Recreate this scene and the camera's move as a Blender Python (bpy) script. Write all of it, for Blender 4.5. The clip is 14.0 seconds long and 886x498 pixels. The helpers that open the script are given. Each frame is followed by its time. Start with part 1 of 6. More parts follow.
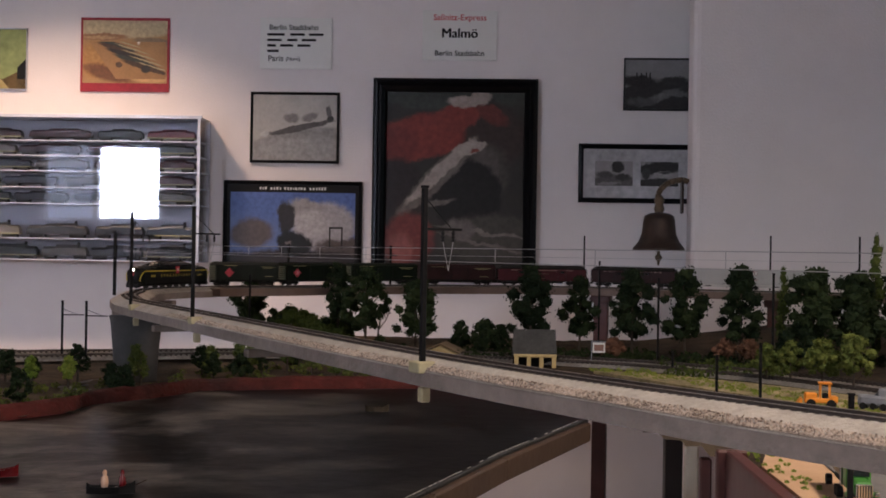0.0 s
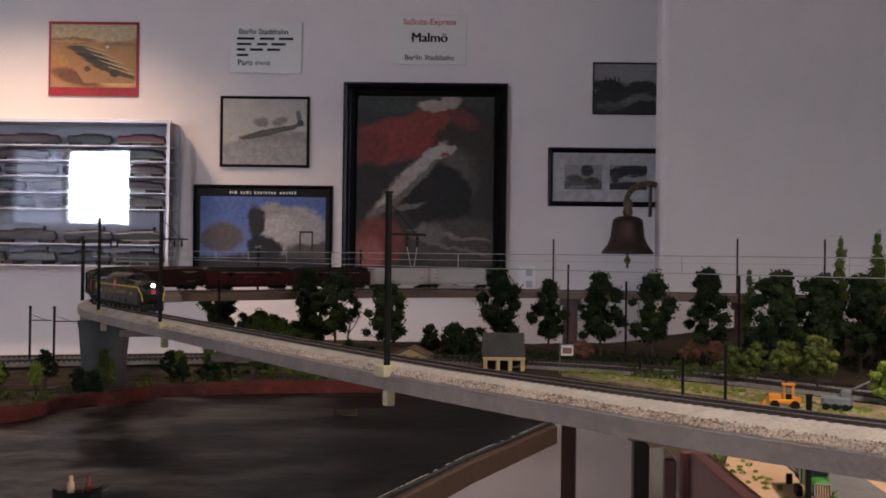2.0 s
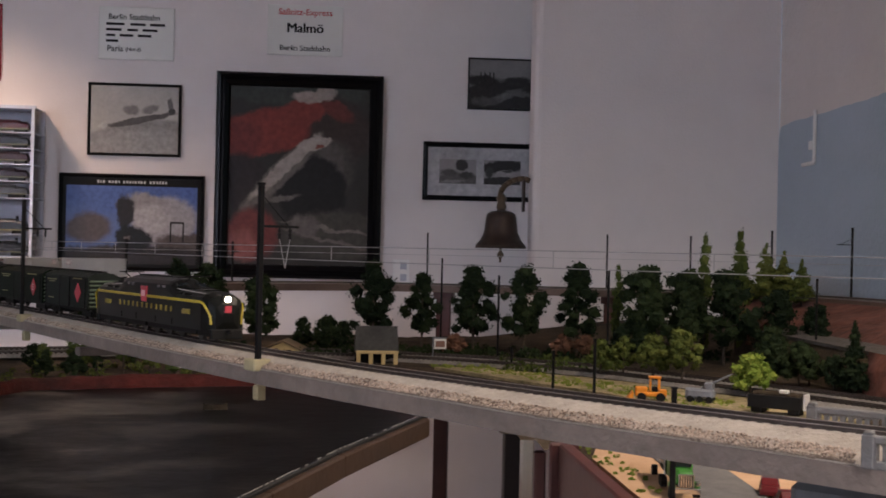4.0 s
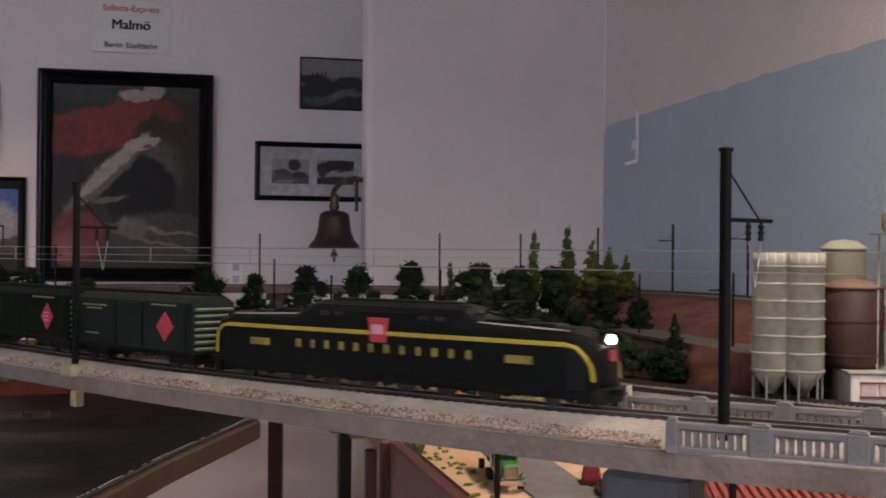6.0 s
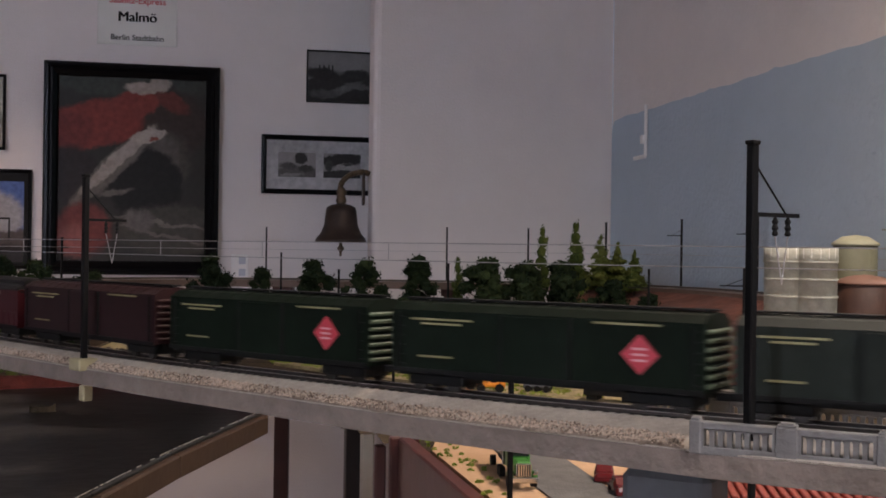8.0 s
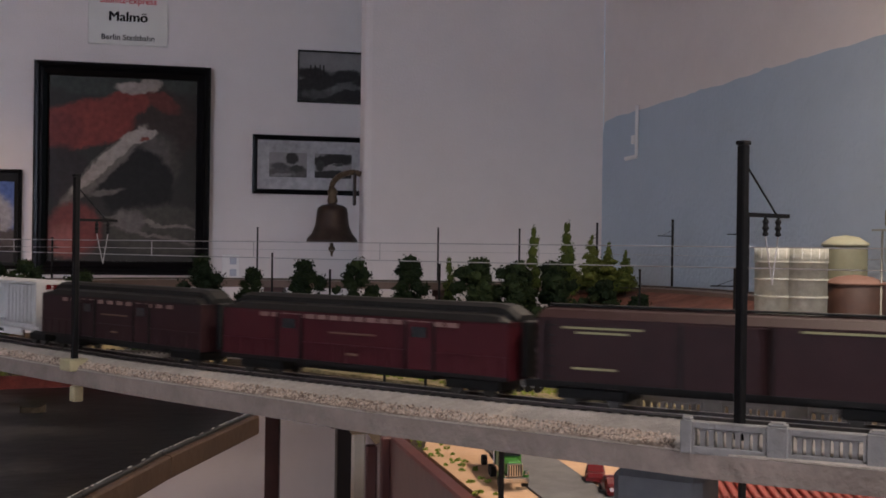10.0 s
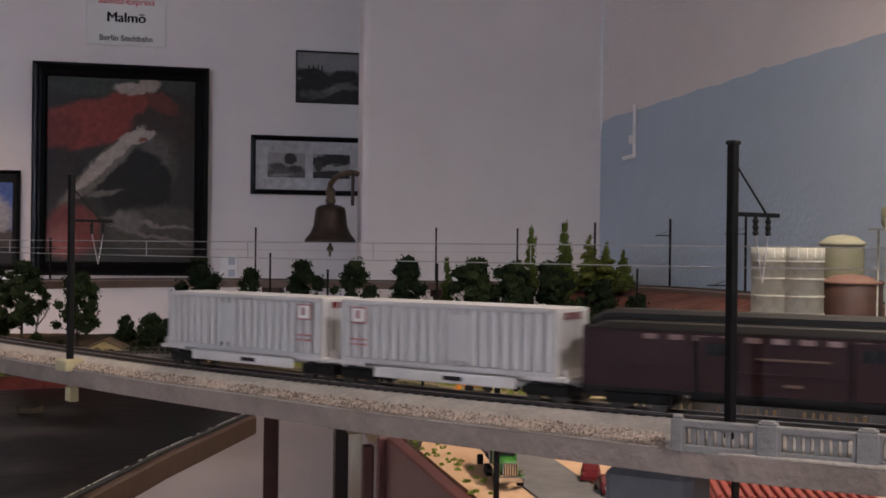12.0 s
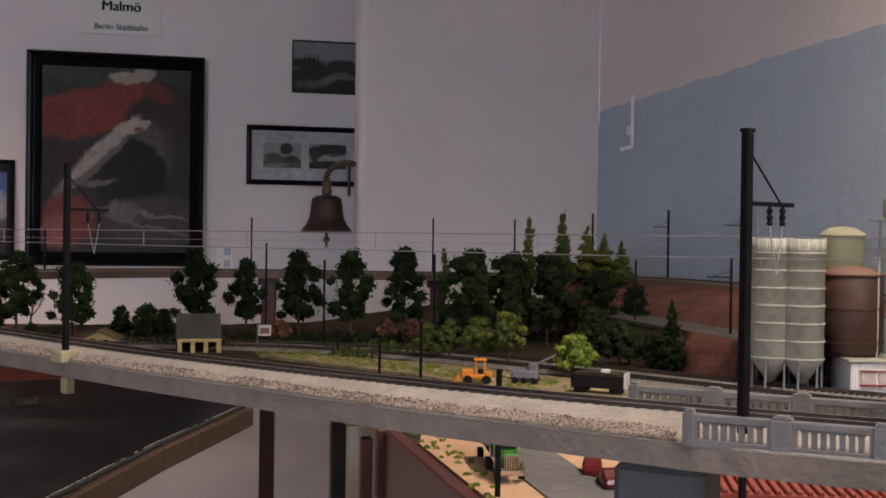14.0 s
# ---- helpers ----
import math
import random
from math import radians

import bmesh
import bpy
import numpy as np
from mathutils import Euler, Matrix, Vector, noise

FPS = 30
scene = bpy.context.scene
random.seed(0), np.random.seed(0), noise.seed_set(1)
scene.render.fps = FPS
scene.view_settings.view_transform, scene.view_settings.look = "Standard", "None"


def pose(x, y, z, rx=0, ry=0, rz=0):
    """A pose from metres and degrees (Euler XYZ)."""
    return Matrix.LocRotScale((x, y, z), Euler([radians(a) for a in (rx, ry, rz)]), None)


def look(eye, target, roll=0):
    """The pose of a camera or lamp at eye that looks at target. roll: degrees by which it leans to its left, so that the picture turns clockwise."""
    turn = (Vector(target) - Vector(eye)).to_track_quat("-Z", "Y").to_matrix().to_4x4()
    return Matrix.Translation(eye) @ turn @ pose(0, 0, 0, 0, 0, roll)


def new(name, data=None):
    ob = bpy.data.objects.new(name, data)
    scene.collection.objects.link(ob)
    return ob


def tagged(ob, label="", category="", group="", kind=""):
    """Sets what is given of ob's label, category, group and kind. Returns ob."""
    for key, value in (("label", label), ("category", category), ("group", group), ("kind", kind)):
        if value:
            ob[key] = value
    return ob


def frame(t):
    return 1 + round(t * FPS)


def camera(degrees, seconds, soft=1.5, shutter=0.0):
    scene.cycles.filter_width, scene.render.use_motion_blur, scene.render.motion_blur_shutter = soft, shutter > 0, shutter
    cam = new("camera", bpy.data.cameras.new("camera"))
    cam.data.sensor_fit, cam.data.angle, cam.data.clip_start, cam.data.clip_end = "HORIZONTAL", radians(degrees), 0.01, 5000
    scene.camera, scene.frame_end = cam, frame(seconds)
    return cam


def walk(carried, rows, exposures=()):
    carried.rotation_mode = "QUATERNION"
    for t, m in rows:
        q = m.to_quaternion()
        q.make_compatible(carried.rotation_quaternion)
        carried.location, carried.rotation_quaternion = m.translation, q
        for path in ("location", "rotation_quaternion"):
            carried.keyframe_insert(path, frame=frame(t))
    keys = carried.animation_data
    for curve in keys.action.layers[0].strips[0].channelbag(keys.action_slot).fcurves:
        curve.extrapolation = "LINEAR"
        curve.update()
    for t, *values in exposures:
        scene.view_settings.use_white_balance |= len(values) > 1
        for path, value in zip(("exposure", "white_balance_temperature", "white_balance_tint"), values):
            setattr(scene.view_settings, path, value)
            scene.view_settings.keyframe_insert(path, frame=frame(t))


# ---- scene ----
cam = camera(41.0, 14.0, soft=1.7, shutter=0.5)
PATH = [
    (0, (0.0818, -0.0276, 1.1875), (-0.0032, 1.9706, 1.1926), 0.93),
    (0.5, (0.0812, -0.0244, 1.1874), (-0.0103, 1.9735, 1.1884), 0.96),
    (1, (0.0832, -0.0283, 1.1877), (-0.0045, 1.9698, 1.1928), 0.92),
    (1.5, (0.0846, -0.0324, 1.1880), (0.0202, 1.9666, 1.1982), 0.83),
    (2, (0.0888, -0.0374, 1.1888), (0.0503, 1.9622, 1.2002), 0.74),
    (2.5, (0.0902, -0.0394, 1.1902), (0.0963, 1.9605, 1.2012), 0.68),
    (3, (0.0903, -0.0406, 1.1914), (0.1505, 1.9585, 1.1980), 0.75),
    (3.2, (0.0893, -0.0393, 1.1910), (0.1759, 1.9588, 1.1968), 0.80),
    (5.3, (0.0949, -0.0319, 1.1875), (0.4085, 1.9433, 1.1886), 0.85),
    (5.5, (0.1014, -0.0357, 1.1880), (0.4471, 1.9342, 1.1902), 0.50),
    (6, (0.0993, -0.0384, 1.1880), (0.5432, 1.9117, 1.1959), 0.56),
    (6.5, (0.0966, -0.0348, 1.1885), (0.5758, 1.9070, 1.1959), 0.57),
    (7, (0.0972, -0.0282, 1.1882), (0.5514, 1.9196, 1.1892), 0.62),
    (7.5, (0.0972, -0.0235, 1.1884), (0.5443, 1.9259, 1.1851), 0.64),
    (8, (0.0954, -0.0243, 1.1880), (0.5318, 1.9275, 1.1859), 0.77),
    (10.5, (0.0950, -0.0250, 1.1879), (0.5477, 1.9231, 1.1869), 0.78),
    (11, (0.0920, -0.0279, 1.1880), (0.5405, 1.9212, 1.1886), 0.89),
    (11.5, (0.0947, -0.0255, 1.1878), (0.5430, 1.9236, 1.1871), 0.86),
    (12, (0.0985, -0.0278, 1.1879), (0.5502, 1.9206, 1.1865), 0.67),
    (12.5, (0.0973, -0.0253, 1.1880), (0.5613, 1.9201, 1.1846), 0.71),
    (13, (0.0946, -0.0187, 1.1873), (0.5560, 1.9273, 1.1800), 0.89),
    (13.5, (0.0967, -0.0147, 1.1876), (0.5536, 1.9323, 1.1747), 0.77),
    (14, (0.0965, -0.0127, 1.1871), (0.5567, 1.9335, 1.1709), 0.81),
]
walk(cam, [(t, look(eye, target, roll)) for t, eye, target, roll in PATH])

# ---- light ----
world = bpy.data.worlds.new("world")
scene.world = world
world.use_nodes = True
_sky = world.node_tree.nodes.new("ShaderNodeTexSky")
_sky.sky_type = 'NISHITA'
_sky.sun_disc = False
_sky.sun_elevation, _sky.sun_rotation = radians(40), radians(200)
_bg = world.node_tree.nodes["Background"]
_bg.inputs["Strength"].default_value = 0.1
world.node_tree.links.new(_sky.outputs[0], _bg.inputs[0])
scene.view_settings.exposure = -0.12

LAMPS = [  # name, place, size, watts, colour, spread
    ("warm_ceiling_light", (-1.45, 3.30, 2.42), 0.22, 23.0, (1.0, 0.68, 0.48), 118),
    # fill added to brighten walls and bridge, not a known lamp
    ("room_fill_light", (0.90, -0.9, 2.42), 0.4, 37.0, (1.0, 0.93, 0.95), 161),
    ("layout_spot", (0.95, 1.0, 2.15), 0.16, 15.5, (1.0, 0.81, 0.66), 158),
]
for _n, _p, _s, _w, _c, _a in LAMPS:
    _l = bpy.data.lights.new(_n, 'AREA')
    _l.shape, _l.size, _l.energy, _l.color = 'DISK', _s, _w, _c
    _l.spread = radians(_a)
    new(_n + "_lamp", _l).matrix_world = look(_p, (_p[0], _p[1], 0))

# ---- materials ----
MATS = {}


def mat(name, col, rough=0.7, metal=0.0, scale=40.0, var=0.25, bump=0.0, bscale=None, col2=None, emit=0.0, rand=0.0, spec=0.5):
    """A procedural material: two scales of noise vary the colour, a finer one makes relief."""
    if name in MATS:
        return MATS[name]
    m = bpy.data.materials.new(name)
    m.use_nodes = True
    nt = m.node_tree
    b = nt.nodes["Principled BSDF"]
    b.inputs["Roughness"].default_value = rough
    b.inputs["Metallic"].default_value = metal
    b.inputs["Specular IOR Level"].default_value = spec
    tc = nt.nodes.new("ShaderNodeTexCoord")
    n1 = nt.nodes.new("ShaderNodeTexNoise")
    n1.inputs["Scale"].default_value = scale
    n1.inputs["Detail"].default_value = 6
    n1.inputs["Roughness"].default_value = 0.65
    nt.links.new(tc.outputs["Object"], n1.inputs["Vector"])
    n2 = nt.nodes.new("ShaderNodeTexNoise")
    n2.inputs["Scale"].default_value = scale / 7
    n2.inputs["Detail"].default_value = 3
    nt.links.new(tc.outputs["Object"], n2.inputs["Vector"])
    add = nt.nodes.new("ShaderNodeMath")
    add.operation = 'ADD'
    nt.links.new(n1.outputs["Fac"], add.inputs[0])
    nt.links.new(n2.outputs["Fac"], add.inputs[1])
    last = add.outputs[0]
    if rand:
        info = nt.nodes.new("ShaderNodeObjectInfo")
        geo = nt.nodes.new("ShaderNodeNewGeometry")
        s1 = nt.nodes.new("ShaderNodeMath")
        s1.operation = 'MULTIPLY_ADD'
        nt.links.new(info.outputs["Random"], s1.inputs[0])
        s1.inputs[1].default_value = rand
        nt.links.new(last, s1.inputs[2])
        s2 = nt.nodes.new("ShaderNodeMath")
        s2.operation = 'MULTIPLY_ADD'
        nt.links.new(geo.outputs["Random Per Island"], s2.inputs[0])
        s2.inputs[1].default_value = rand
        nt.links.new(s1.outputs[0], s2.inputs[2])
        s3 = nt.nodes.new("ShaderNodeMath")
        s3.operation = 'SUBTRACT'
        nt.links.new(s2.outputs[0], s3.inputs[0])
        s3.inputs[1].default_value = rand
        last = s3.outputs[0]
    ramp = nt.nodes.new("ShaderNodeValToRGB")
    c2 = col2 or tuple(min(1, c * (1 + var)) for c in col)
    c1 = col if col2 else tuple(c * (1 - var) for c in col)
    ramp.color_ramp.elements[0].position, ramp.color_ramp.elements[1].position = 0.35, 0.68
    ramp.color_ramp.elements[0].color, ramp.color_ramp.elements[1].color = (*c1, 1), (*c2, 1)
    half = nt.nodes.new("ShaderNodeMath")
    half.operation = 'MULTIPLY'
    half.inputs[1].default_value = 0.5
    nt.links.new(last, half.inputs[0])
    nt.links.new(half.outputs[0], ramp.inputs[0])
    nt.links.new(ramp.outputs[0], b.inputs["Base Color"])
    if bump:
        n3 = nt.nodes.new("ShaderNodeTexNoise")
        n3.inputs["Scale"].default_value = bscale or scale * 4
        n3.inputs["Detail"].default_value = 4
        nt.links.new(tc.outputs["Object"], n3.inputs["Vector"])
        bp = nt.nodes.new("ShaderNodeBump")
        bp.inputs["Strength"].default_value = bump
        bp.inputs["Distance"].default_value = 0.004
        nt.links.new(n3.outputs["Fac"], bp.inputs["Height"])
        nt.links.new(bp.outputs[0], b.inputs["Normal"])
    if emit:
        b.inputs["Emission Color"].default_value = (*col, 1)
        b.inputs["Emission Strength"].default_value = emit
    MATS[name] = m
    return m


def clear(name, rough, tint):
    """Clear plastic or glass."""
    m = bpy.data.materials.new(name)
    m.use_nodes = True
    nt = m.node_tree
    out = nt.nodes["Material Output"]
    tr = nt.nodes.new("ShaderNodeBsdfTransparent")
    tr.inputs[0].default_value = (*tint, 1)
    gl = nt.nodes.new("ShaderNodeBsdfGlossy")
    gl.inputs["Roughness"].default_value = rough
    fr = nt.nodes.new("ShaderNodeFresnel")
    fr.inputs["IOR"].default_value = 1.5
    mx = nt.nodes.new("ShaderNodeMixShader")
    nt.links.new(fr.outputs[0], mx.inputs[0])
    nt.links.new(tr.outputs[0], mx.inputs[1])
    nt.links.new(gl.outputs[0], mx.inputs[2])
    nt.links.new(mx.outputs[0], out.inputs[0])
    return m


def painted(name, base, fields, grain=260.0, wobble=.030, wob_scale=13.0, spec=.25):
    """A print or painting: soft-edged fields of colour laid over a base, with brushed, wobbling borders.
    Each field: centre x, z, half-width, half-height, lean in degrees, softness, colour."""
    m = mat(name, base, .45, scale=grain * .3, var=.14, spec=spec)
    nt = m.node_tree
    b = nt.nodes["Principled BSDF"]
    last = b.inputs["Base Color"].links[0].from_socket
    tc = nt.nodes.new("ShaderNodeTexCoord")
    n = nt.nodes.new("ShaderNodeTexNoise")
    n.inputs["Scale"].default_value = wob_scale
    n.inputs["Detail"].default_value = 7
    n.inputs["Roughness"].default_value = .72
    nt.links.new(tc.outputs["Object"], n.inputs["Vector"])
    off = nt.nodes.new("ShaderNodeVectorMath")
    off.operation = 'MULTIPLY_ADD'
    off.inputs[1].default_value = (wobble * 2, 0, wobble * 2)
    nt.links.new(n.outputs["Color"], off.inputs[0])
    nt.links.new(tc.outputs["Object"], off.inputs[2])
    tone = nt.nodes.new("ShaderNodeTexNoise")
    tone.inputs["Scale"].default_value = grain * .22
    tone.inputs["Detail"].default_value = 6
    nt.links.new(tc.outputs["Object"], tone.inputs["Vector"])
    val = nt.nodes.new("ShaderNodeMapRange")
    val.inputs["From Min"].default_value, val.inputs["From Max"].default_value = .3, .7
    val.inputs["To Min"].default_value, val.inputs["To Max"].default_value = .80, 1.20
    nt.links.new(tone.outputs["Fac"], val.inputs["Value"])
    for x, z, rx, rz, lean, soft, col in fields:
        mp = nt.nodes.new("ShaderNodeMapping")
        mp.vector_type = 'TEXTURE'
        mp.inputs["Location"].default_value = (x + wobble, 0, z + wobble)
        mp.inputs["Rotation"].default_value = (0, -radians(lean), 0)
        mp.inputs["Scale"].default_value = (rx, 1, rz)
        ln = nt.nodes.new("ShaderNodeVectorMath")
        ln.operation = 'LENGTH'
        fac = nt.nodes.new("ShaderNodeMapRange")
        fac.interpolation_type = 'SMOOTHSTEP'
        fac.inputs["From Min"].default_value, fac.inputs["From Max"].default_value = 1 + soft * .55, 1 - soft * .55
        tint = nt.nodes.new("ShaderNodeVectorMath")
        tint.operation = 'SCALE'
        tint.inputs[0].default_value = col
        mx = nt.nodes.new("ShaderNodeMixRGB")
        nt.links.new(val.outputs[0], tint.inputs["Scale"])
        nt.links.new(off.outputs[0], mp.inputs[0])
        nt.links.new(mp.outputs[0], ln.inputs[0])
        nt.links.new(ln.outputs["Value"], fac.inputs["Value"])
        nt.links.new(fac.outputs[0], mx.inputs[0])
        nt.links.new(last, mx.inputs[1])
        nt.links.new(tint.outputs[0], mx.inputs[2])
        last = mx.outputs[0]
    nt.links.new(last, b.inputs["Base Color"])
    return m


WALL = mat("wall_paint", (0.72, 0.67, 0.65), 0.85, scale=6, var=0.05, bump=0.25, bscale=160)
WALL_ROUGH = mat("wall_textured_paint", (0.74, 0.68, 0.65), 0.8, scale=5, var=0.06, bump=0.9, bscale=75)
BLUE_WALL = mat("sky_blue_paint", (0.42, 0.50, 0.575), 0.8, scale=4, var=0.07, bump=0.9, bscale=75)
CEIL = mat("ceiling_paint", (0.75, 0.73, 0.70), 0.9, scale=8, var=0.05)
CARPET = mat("floor_carpet", (0.30, 0.28, 0.30), 0.95, scale=60, var=0.3, bump=0.4)
BLACK_FRAME = mat("black_frame_lacquer", (0.003, 0.003, 0.004), 0.3, scale=30, var=0.3, spec=0.12)
CONCRETE = mat("aged_concrete", (0.225, 0.180, 0.148), 0.85, scale=45, var=0.34, bump=0.35, bscale=220)
BALUSTRADE = mat("balustrade_concrete", (0.19, 0.182, 0.172), 0.8, scale=70, var=0.22, bump=0.25, bscale=350)
BALLAST = mat("pale_ballast", (0.40, 0.35, 0.29), 0.95, scale=260, var=0.24, bump=0.5, bscale=620)
GRAVEL = mat("tan_gravel", (0.16, 0.115, 0.085), 0.95, col2=(0.40, 0.33, 0.26), scale=420, bump=1.0, bscale=500)
STONES = mat("loose_stones", (0.13, 0.09, 0.065), 0.9, col2=(0.56, 0.44, 0.34), scale=90, rand=0.9)
TIE = mat("dark_sleeper", (0.030, 0.025, 0.022), 0.85, scale=150, var=0.5, rand=0.5, spec=0.2)
RAIL = mat("rail_metal", (0.055, 0.042, 0.036), 0.6, metal=0.3, scale=60, var=0.4)
RAIL_HEAD = mat("worn_rail_head", (0.42, 0.36, 0.31), 0.28, metal=1.0, scale=60, var=0.3)
MAST = mat("catenary_black", (0.007, 0.0065, 0.0065), 0.6, scale=120, var=0.4, spec=0.12)
WIRE = mat("bright_wire", (0.42, 0.40, 0.39), 0.4, metal=0.6, scale=60, var=0.1)
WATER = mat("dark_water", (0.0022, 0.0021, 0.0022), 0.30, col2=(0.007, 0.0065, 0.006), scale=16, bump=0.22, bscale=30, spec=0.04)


def swirls(m):
    """Pale swirls mixed into the colour, drawn out along the lake."""
    nt = m.node_tree
    b = nt.nodes["Principled BSDF"]
    old = b.inputs["Base Color"].links[0].from_socket
    tc = nt.nodes.new("ShaderNodeTexCoord")
    mp = nt.nodes.new("ShaderNodeMapping")
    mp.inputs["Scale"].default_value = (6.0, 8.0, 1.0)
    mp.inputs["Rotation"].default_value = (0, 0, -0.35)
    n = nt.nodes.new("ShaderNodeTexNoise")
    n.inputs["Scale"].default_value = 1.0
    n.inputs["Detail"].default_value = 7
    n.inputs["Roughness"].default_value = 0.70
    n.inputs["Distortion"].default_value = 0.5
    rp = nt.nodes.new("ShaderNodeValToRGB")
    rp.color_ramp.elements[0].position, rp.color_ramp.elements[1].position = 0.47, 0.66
    # the swirls are strong on the outer part of the lake only
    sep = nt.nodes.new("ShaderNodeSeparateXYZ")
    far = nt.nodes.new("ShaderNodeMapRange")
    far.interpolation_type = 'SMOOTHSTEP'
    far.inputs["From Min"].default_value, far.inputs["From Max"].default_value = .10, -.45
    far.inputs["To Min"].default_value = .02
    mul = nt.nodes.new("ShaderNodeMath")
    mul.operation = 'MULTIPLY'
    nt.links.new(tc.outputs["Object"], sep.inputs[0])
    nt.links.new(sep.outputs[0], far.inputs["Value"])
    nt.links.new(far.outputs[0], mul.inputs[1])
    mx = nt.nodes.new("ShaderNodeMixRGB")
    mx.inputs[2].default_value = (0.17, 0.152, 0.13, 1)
    nt.links.new(tc.outputs["Object"], mp.inputs[0])
    nt.links.new(mp.outputs[0], n.inputs["Vector"])
    nt.links.new(n.outputs["Fac"], rp.inputs[0])
    nt.links.new(rp.outputs[0], mul.inputs[0])
    nt.links.new(mul.outputs[0], mx.inputs[0])
    nt.links.new(old, mx.inputs[1])
    nt.links.new(mx.outputs[0], b.inputs["Base Color"])


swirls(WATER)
REDBANK = mat("red_clay_bank", (0.018, 0.008, 0.007), 0.85, col2=(0.135, 0.024, 0.018), scale=17, bump=1.0, bscale=110, spec=0.2)
REDROCK = mat("red_rock", (0.045, 0.016, 0.011), 0.85, col2=(0.23, 0.085, 0.055), scale=38, bump=1.0, bscale=70)
SOIL = mat("dark_soil", (0.018, 0.015, 0.011), 0.95, col2=(0.095, 0.070, 0.045), scale=26, bump=0.9, bscale=200, spec=0.15)
SAND = mat("orange_sand", (0.40, 0.245, 0.135), 0.95, col2=(0.54, 0.35, 0.21), scale=30, bump=0.5, bscale=300)
ASPHALT = mat("road_asphalt", (0.12, 0.115, 0.11), 0.9, scale=60, var=0.3, bump=0.3, bscale=400)
MEADOW = mat("dry_meadow", (0.10, 0.09, 0.035), 0.95, col2=(0.54, 0.43, 0.24), scale=75, bump=0.9, bscale=240)
WOOD = mat("table_wood_edge", (0.048, 0.026, 0.014), 0.6, scale=18, var=0.35, bump=0.2)
REDBOARD = mat("red_brown_board", (0.075, 0.020, 0.015), 0.45, scale=14, var=0.25, bump=0.1)
SHELF = mat("brown_shelf_board", (0.13, 0.085, 0.065), 0.55, scale=20, var=0.3)
DARKLEG = mat("dark_leg_paint", (0.018, 0.009, 0.008), 0.5, scale=20, var=0.3)
CREAM = mat("cream_post_paint", (0.55, 0.48, 0.36), 0.6, scale=20, var=0.15)
BARK = mat("bark", (0.055, 0.040, 0.028), 0.9, scale=120, var=0.5)
LEAF_DARK = mat("dark_foliage", (0.007, 0.014, 0.006), 0.85, col2=(0.028, 0.043, 0.015), scale=60, rand=0.5, spec=0.15)
LEAF_MID = mat("olive_foliage", (0.045, 0.065, 0.014), 0.8, col2=(0.13, 0.15, 0.035), scale=60, rand=0.5, spec=0.15)
LEAF_LIGHT = mat("yellow_green_foliage", (0.10, 0.16, 0.02), 0.8, col2=(0.24, 0.28, 0.05), scale=60, rand=0.5, spec=0.15)
LEAF_RUST = mat("rust_foliage", (0.07, 0.038, 0.022), 0.85, col2=(0.19, 0.095, 0.06), scale=60, rand=0.5, spec=0.15)
GREY_WOOD = mat("bare_grey_wood", (0.20, 0.18, 0.17), 0.9, scale=100, var=0.3)
BRONZE = mat("dark_bronze", (0.040, 0.026, 0.020), 0.42, metal=0.45, scale=25, var=0.45)
BRASS = mat("worn_brass", (0.13, 0.095, 0.06), 0.4, metal=0.6, scale=25, var=0.3)
WHITE = mat("white_paint", (0.78, 0.77, 0.75), 0.5, scale=20, var=0.05)
SIGN_WHITE = mat("enamel_sign_white", (0.70, 0.695, 0.65), 0.4, scale=10, var=0.05)
INK = mat("black_ink", (0.006, 0.006, 0.006), 0.6, scale=30, var=0.2, spec=0.2)
RED_INK = mat("red_ink", (0.50, 0.03, 0.04), 0.6, scale=30, var=0.2)
CLEAR = clear("clear_acrylic", 0.02, (0.95, 0.96, 0.98))
ACRYLIC = mat("acrylic_edge", (0.46, 0.49, 0.56), 0.2, scale=10, var=0.05)
LOCO_GREEN = mat("dark_loco_green", (0.005, 0.0056, 0.0045), 0.36, scale=40, var=0.3, spec=0.16)
YELLOW = mat("yellow_stripe", (0.52, 0.40, 0.03), 0.45, scale=60, var=0.15)
DULL_YELLOW = mat("worn_yellow_lettering", (0.30, 0.235, 0.03), 0.55, scale=900, var=0.5)
KEYSTONE = mat("red_emblem", (0.55, 0.05, 0.07), 0.5, scale=60, var=0.15)
PINK = mat("pale_pink_ink", (0.75, 0.40, 0.42), 0.5, scale=60, var=0.1)
UNDER = mat("underframe_black", (0.006, 0.0055, 0.005), 0.7, scale=80, var=0.4, spec=0.25)
WHEEL = mat("wheel_steel", (0.05, 0.045, 0.04), 0.45, metal=0.6, scale=80, var=0.3)
CAR_GREEN = mat("boxcar_green", (0.0075, 0.0125, 0.0075), 0.6, scale=30, var=0.35, spec=0.08)
CAR_GREEN_GREY = mat("weathered_boxcar_green", (0.019, 0.0235, 0.019), 0.62, scale=30, var=0.35, spec=0.14)
RIB_GREEN = mat("pale_end_rib_green", (0.075, 0.105, 0.062), 0.6, scale=60, var=0.25)
MAROON = mat("maroon_coach", (0.052, 0.007, 0.010), 0.5, scale=30, var=0.3, spec=0.18)
MAROON_BROWN = mat("brown_maroon_coach", (0.026, 0.0085, 0.0090), 0.55, scale=30, var=0.3, spec=0.2)
ROOF_BLACK = mat("coach_roof_black", (0.011, 0.010, 0.009), 0.6, scale=40, var=0.4, spec=0.18)
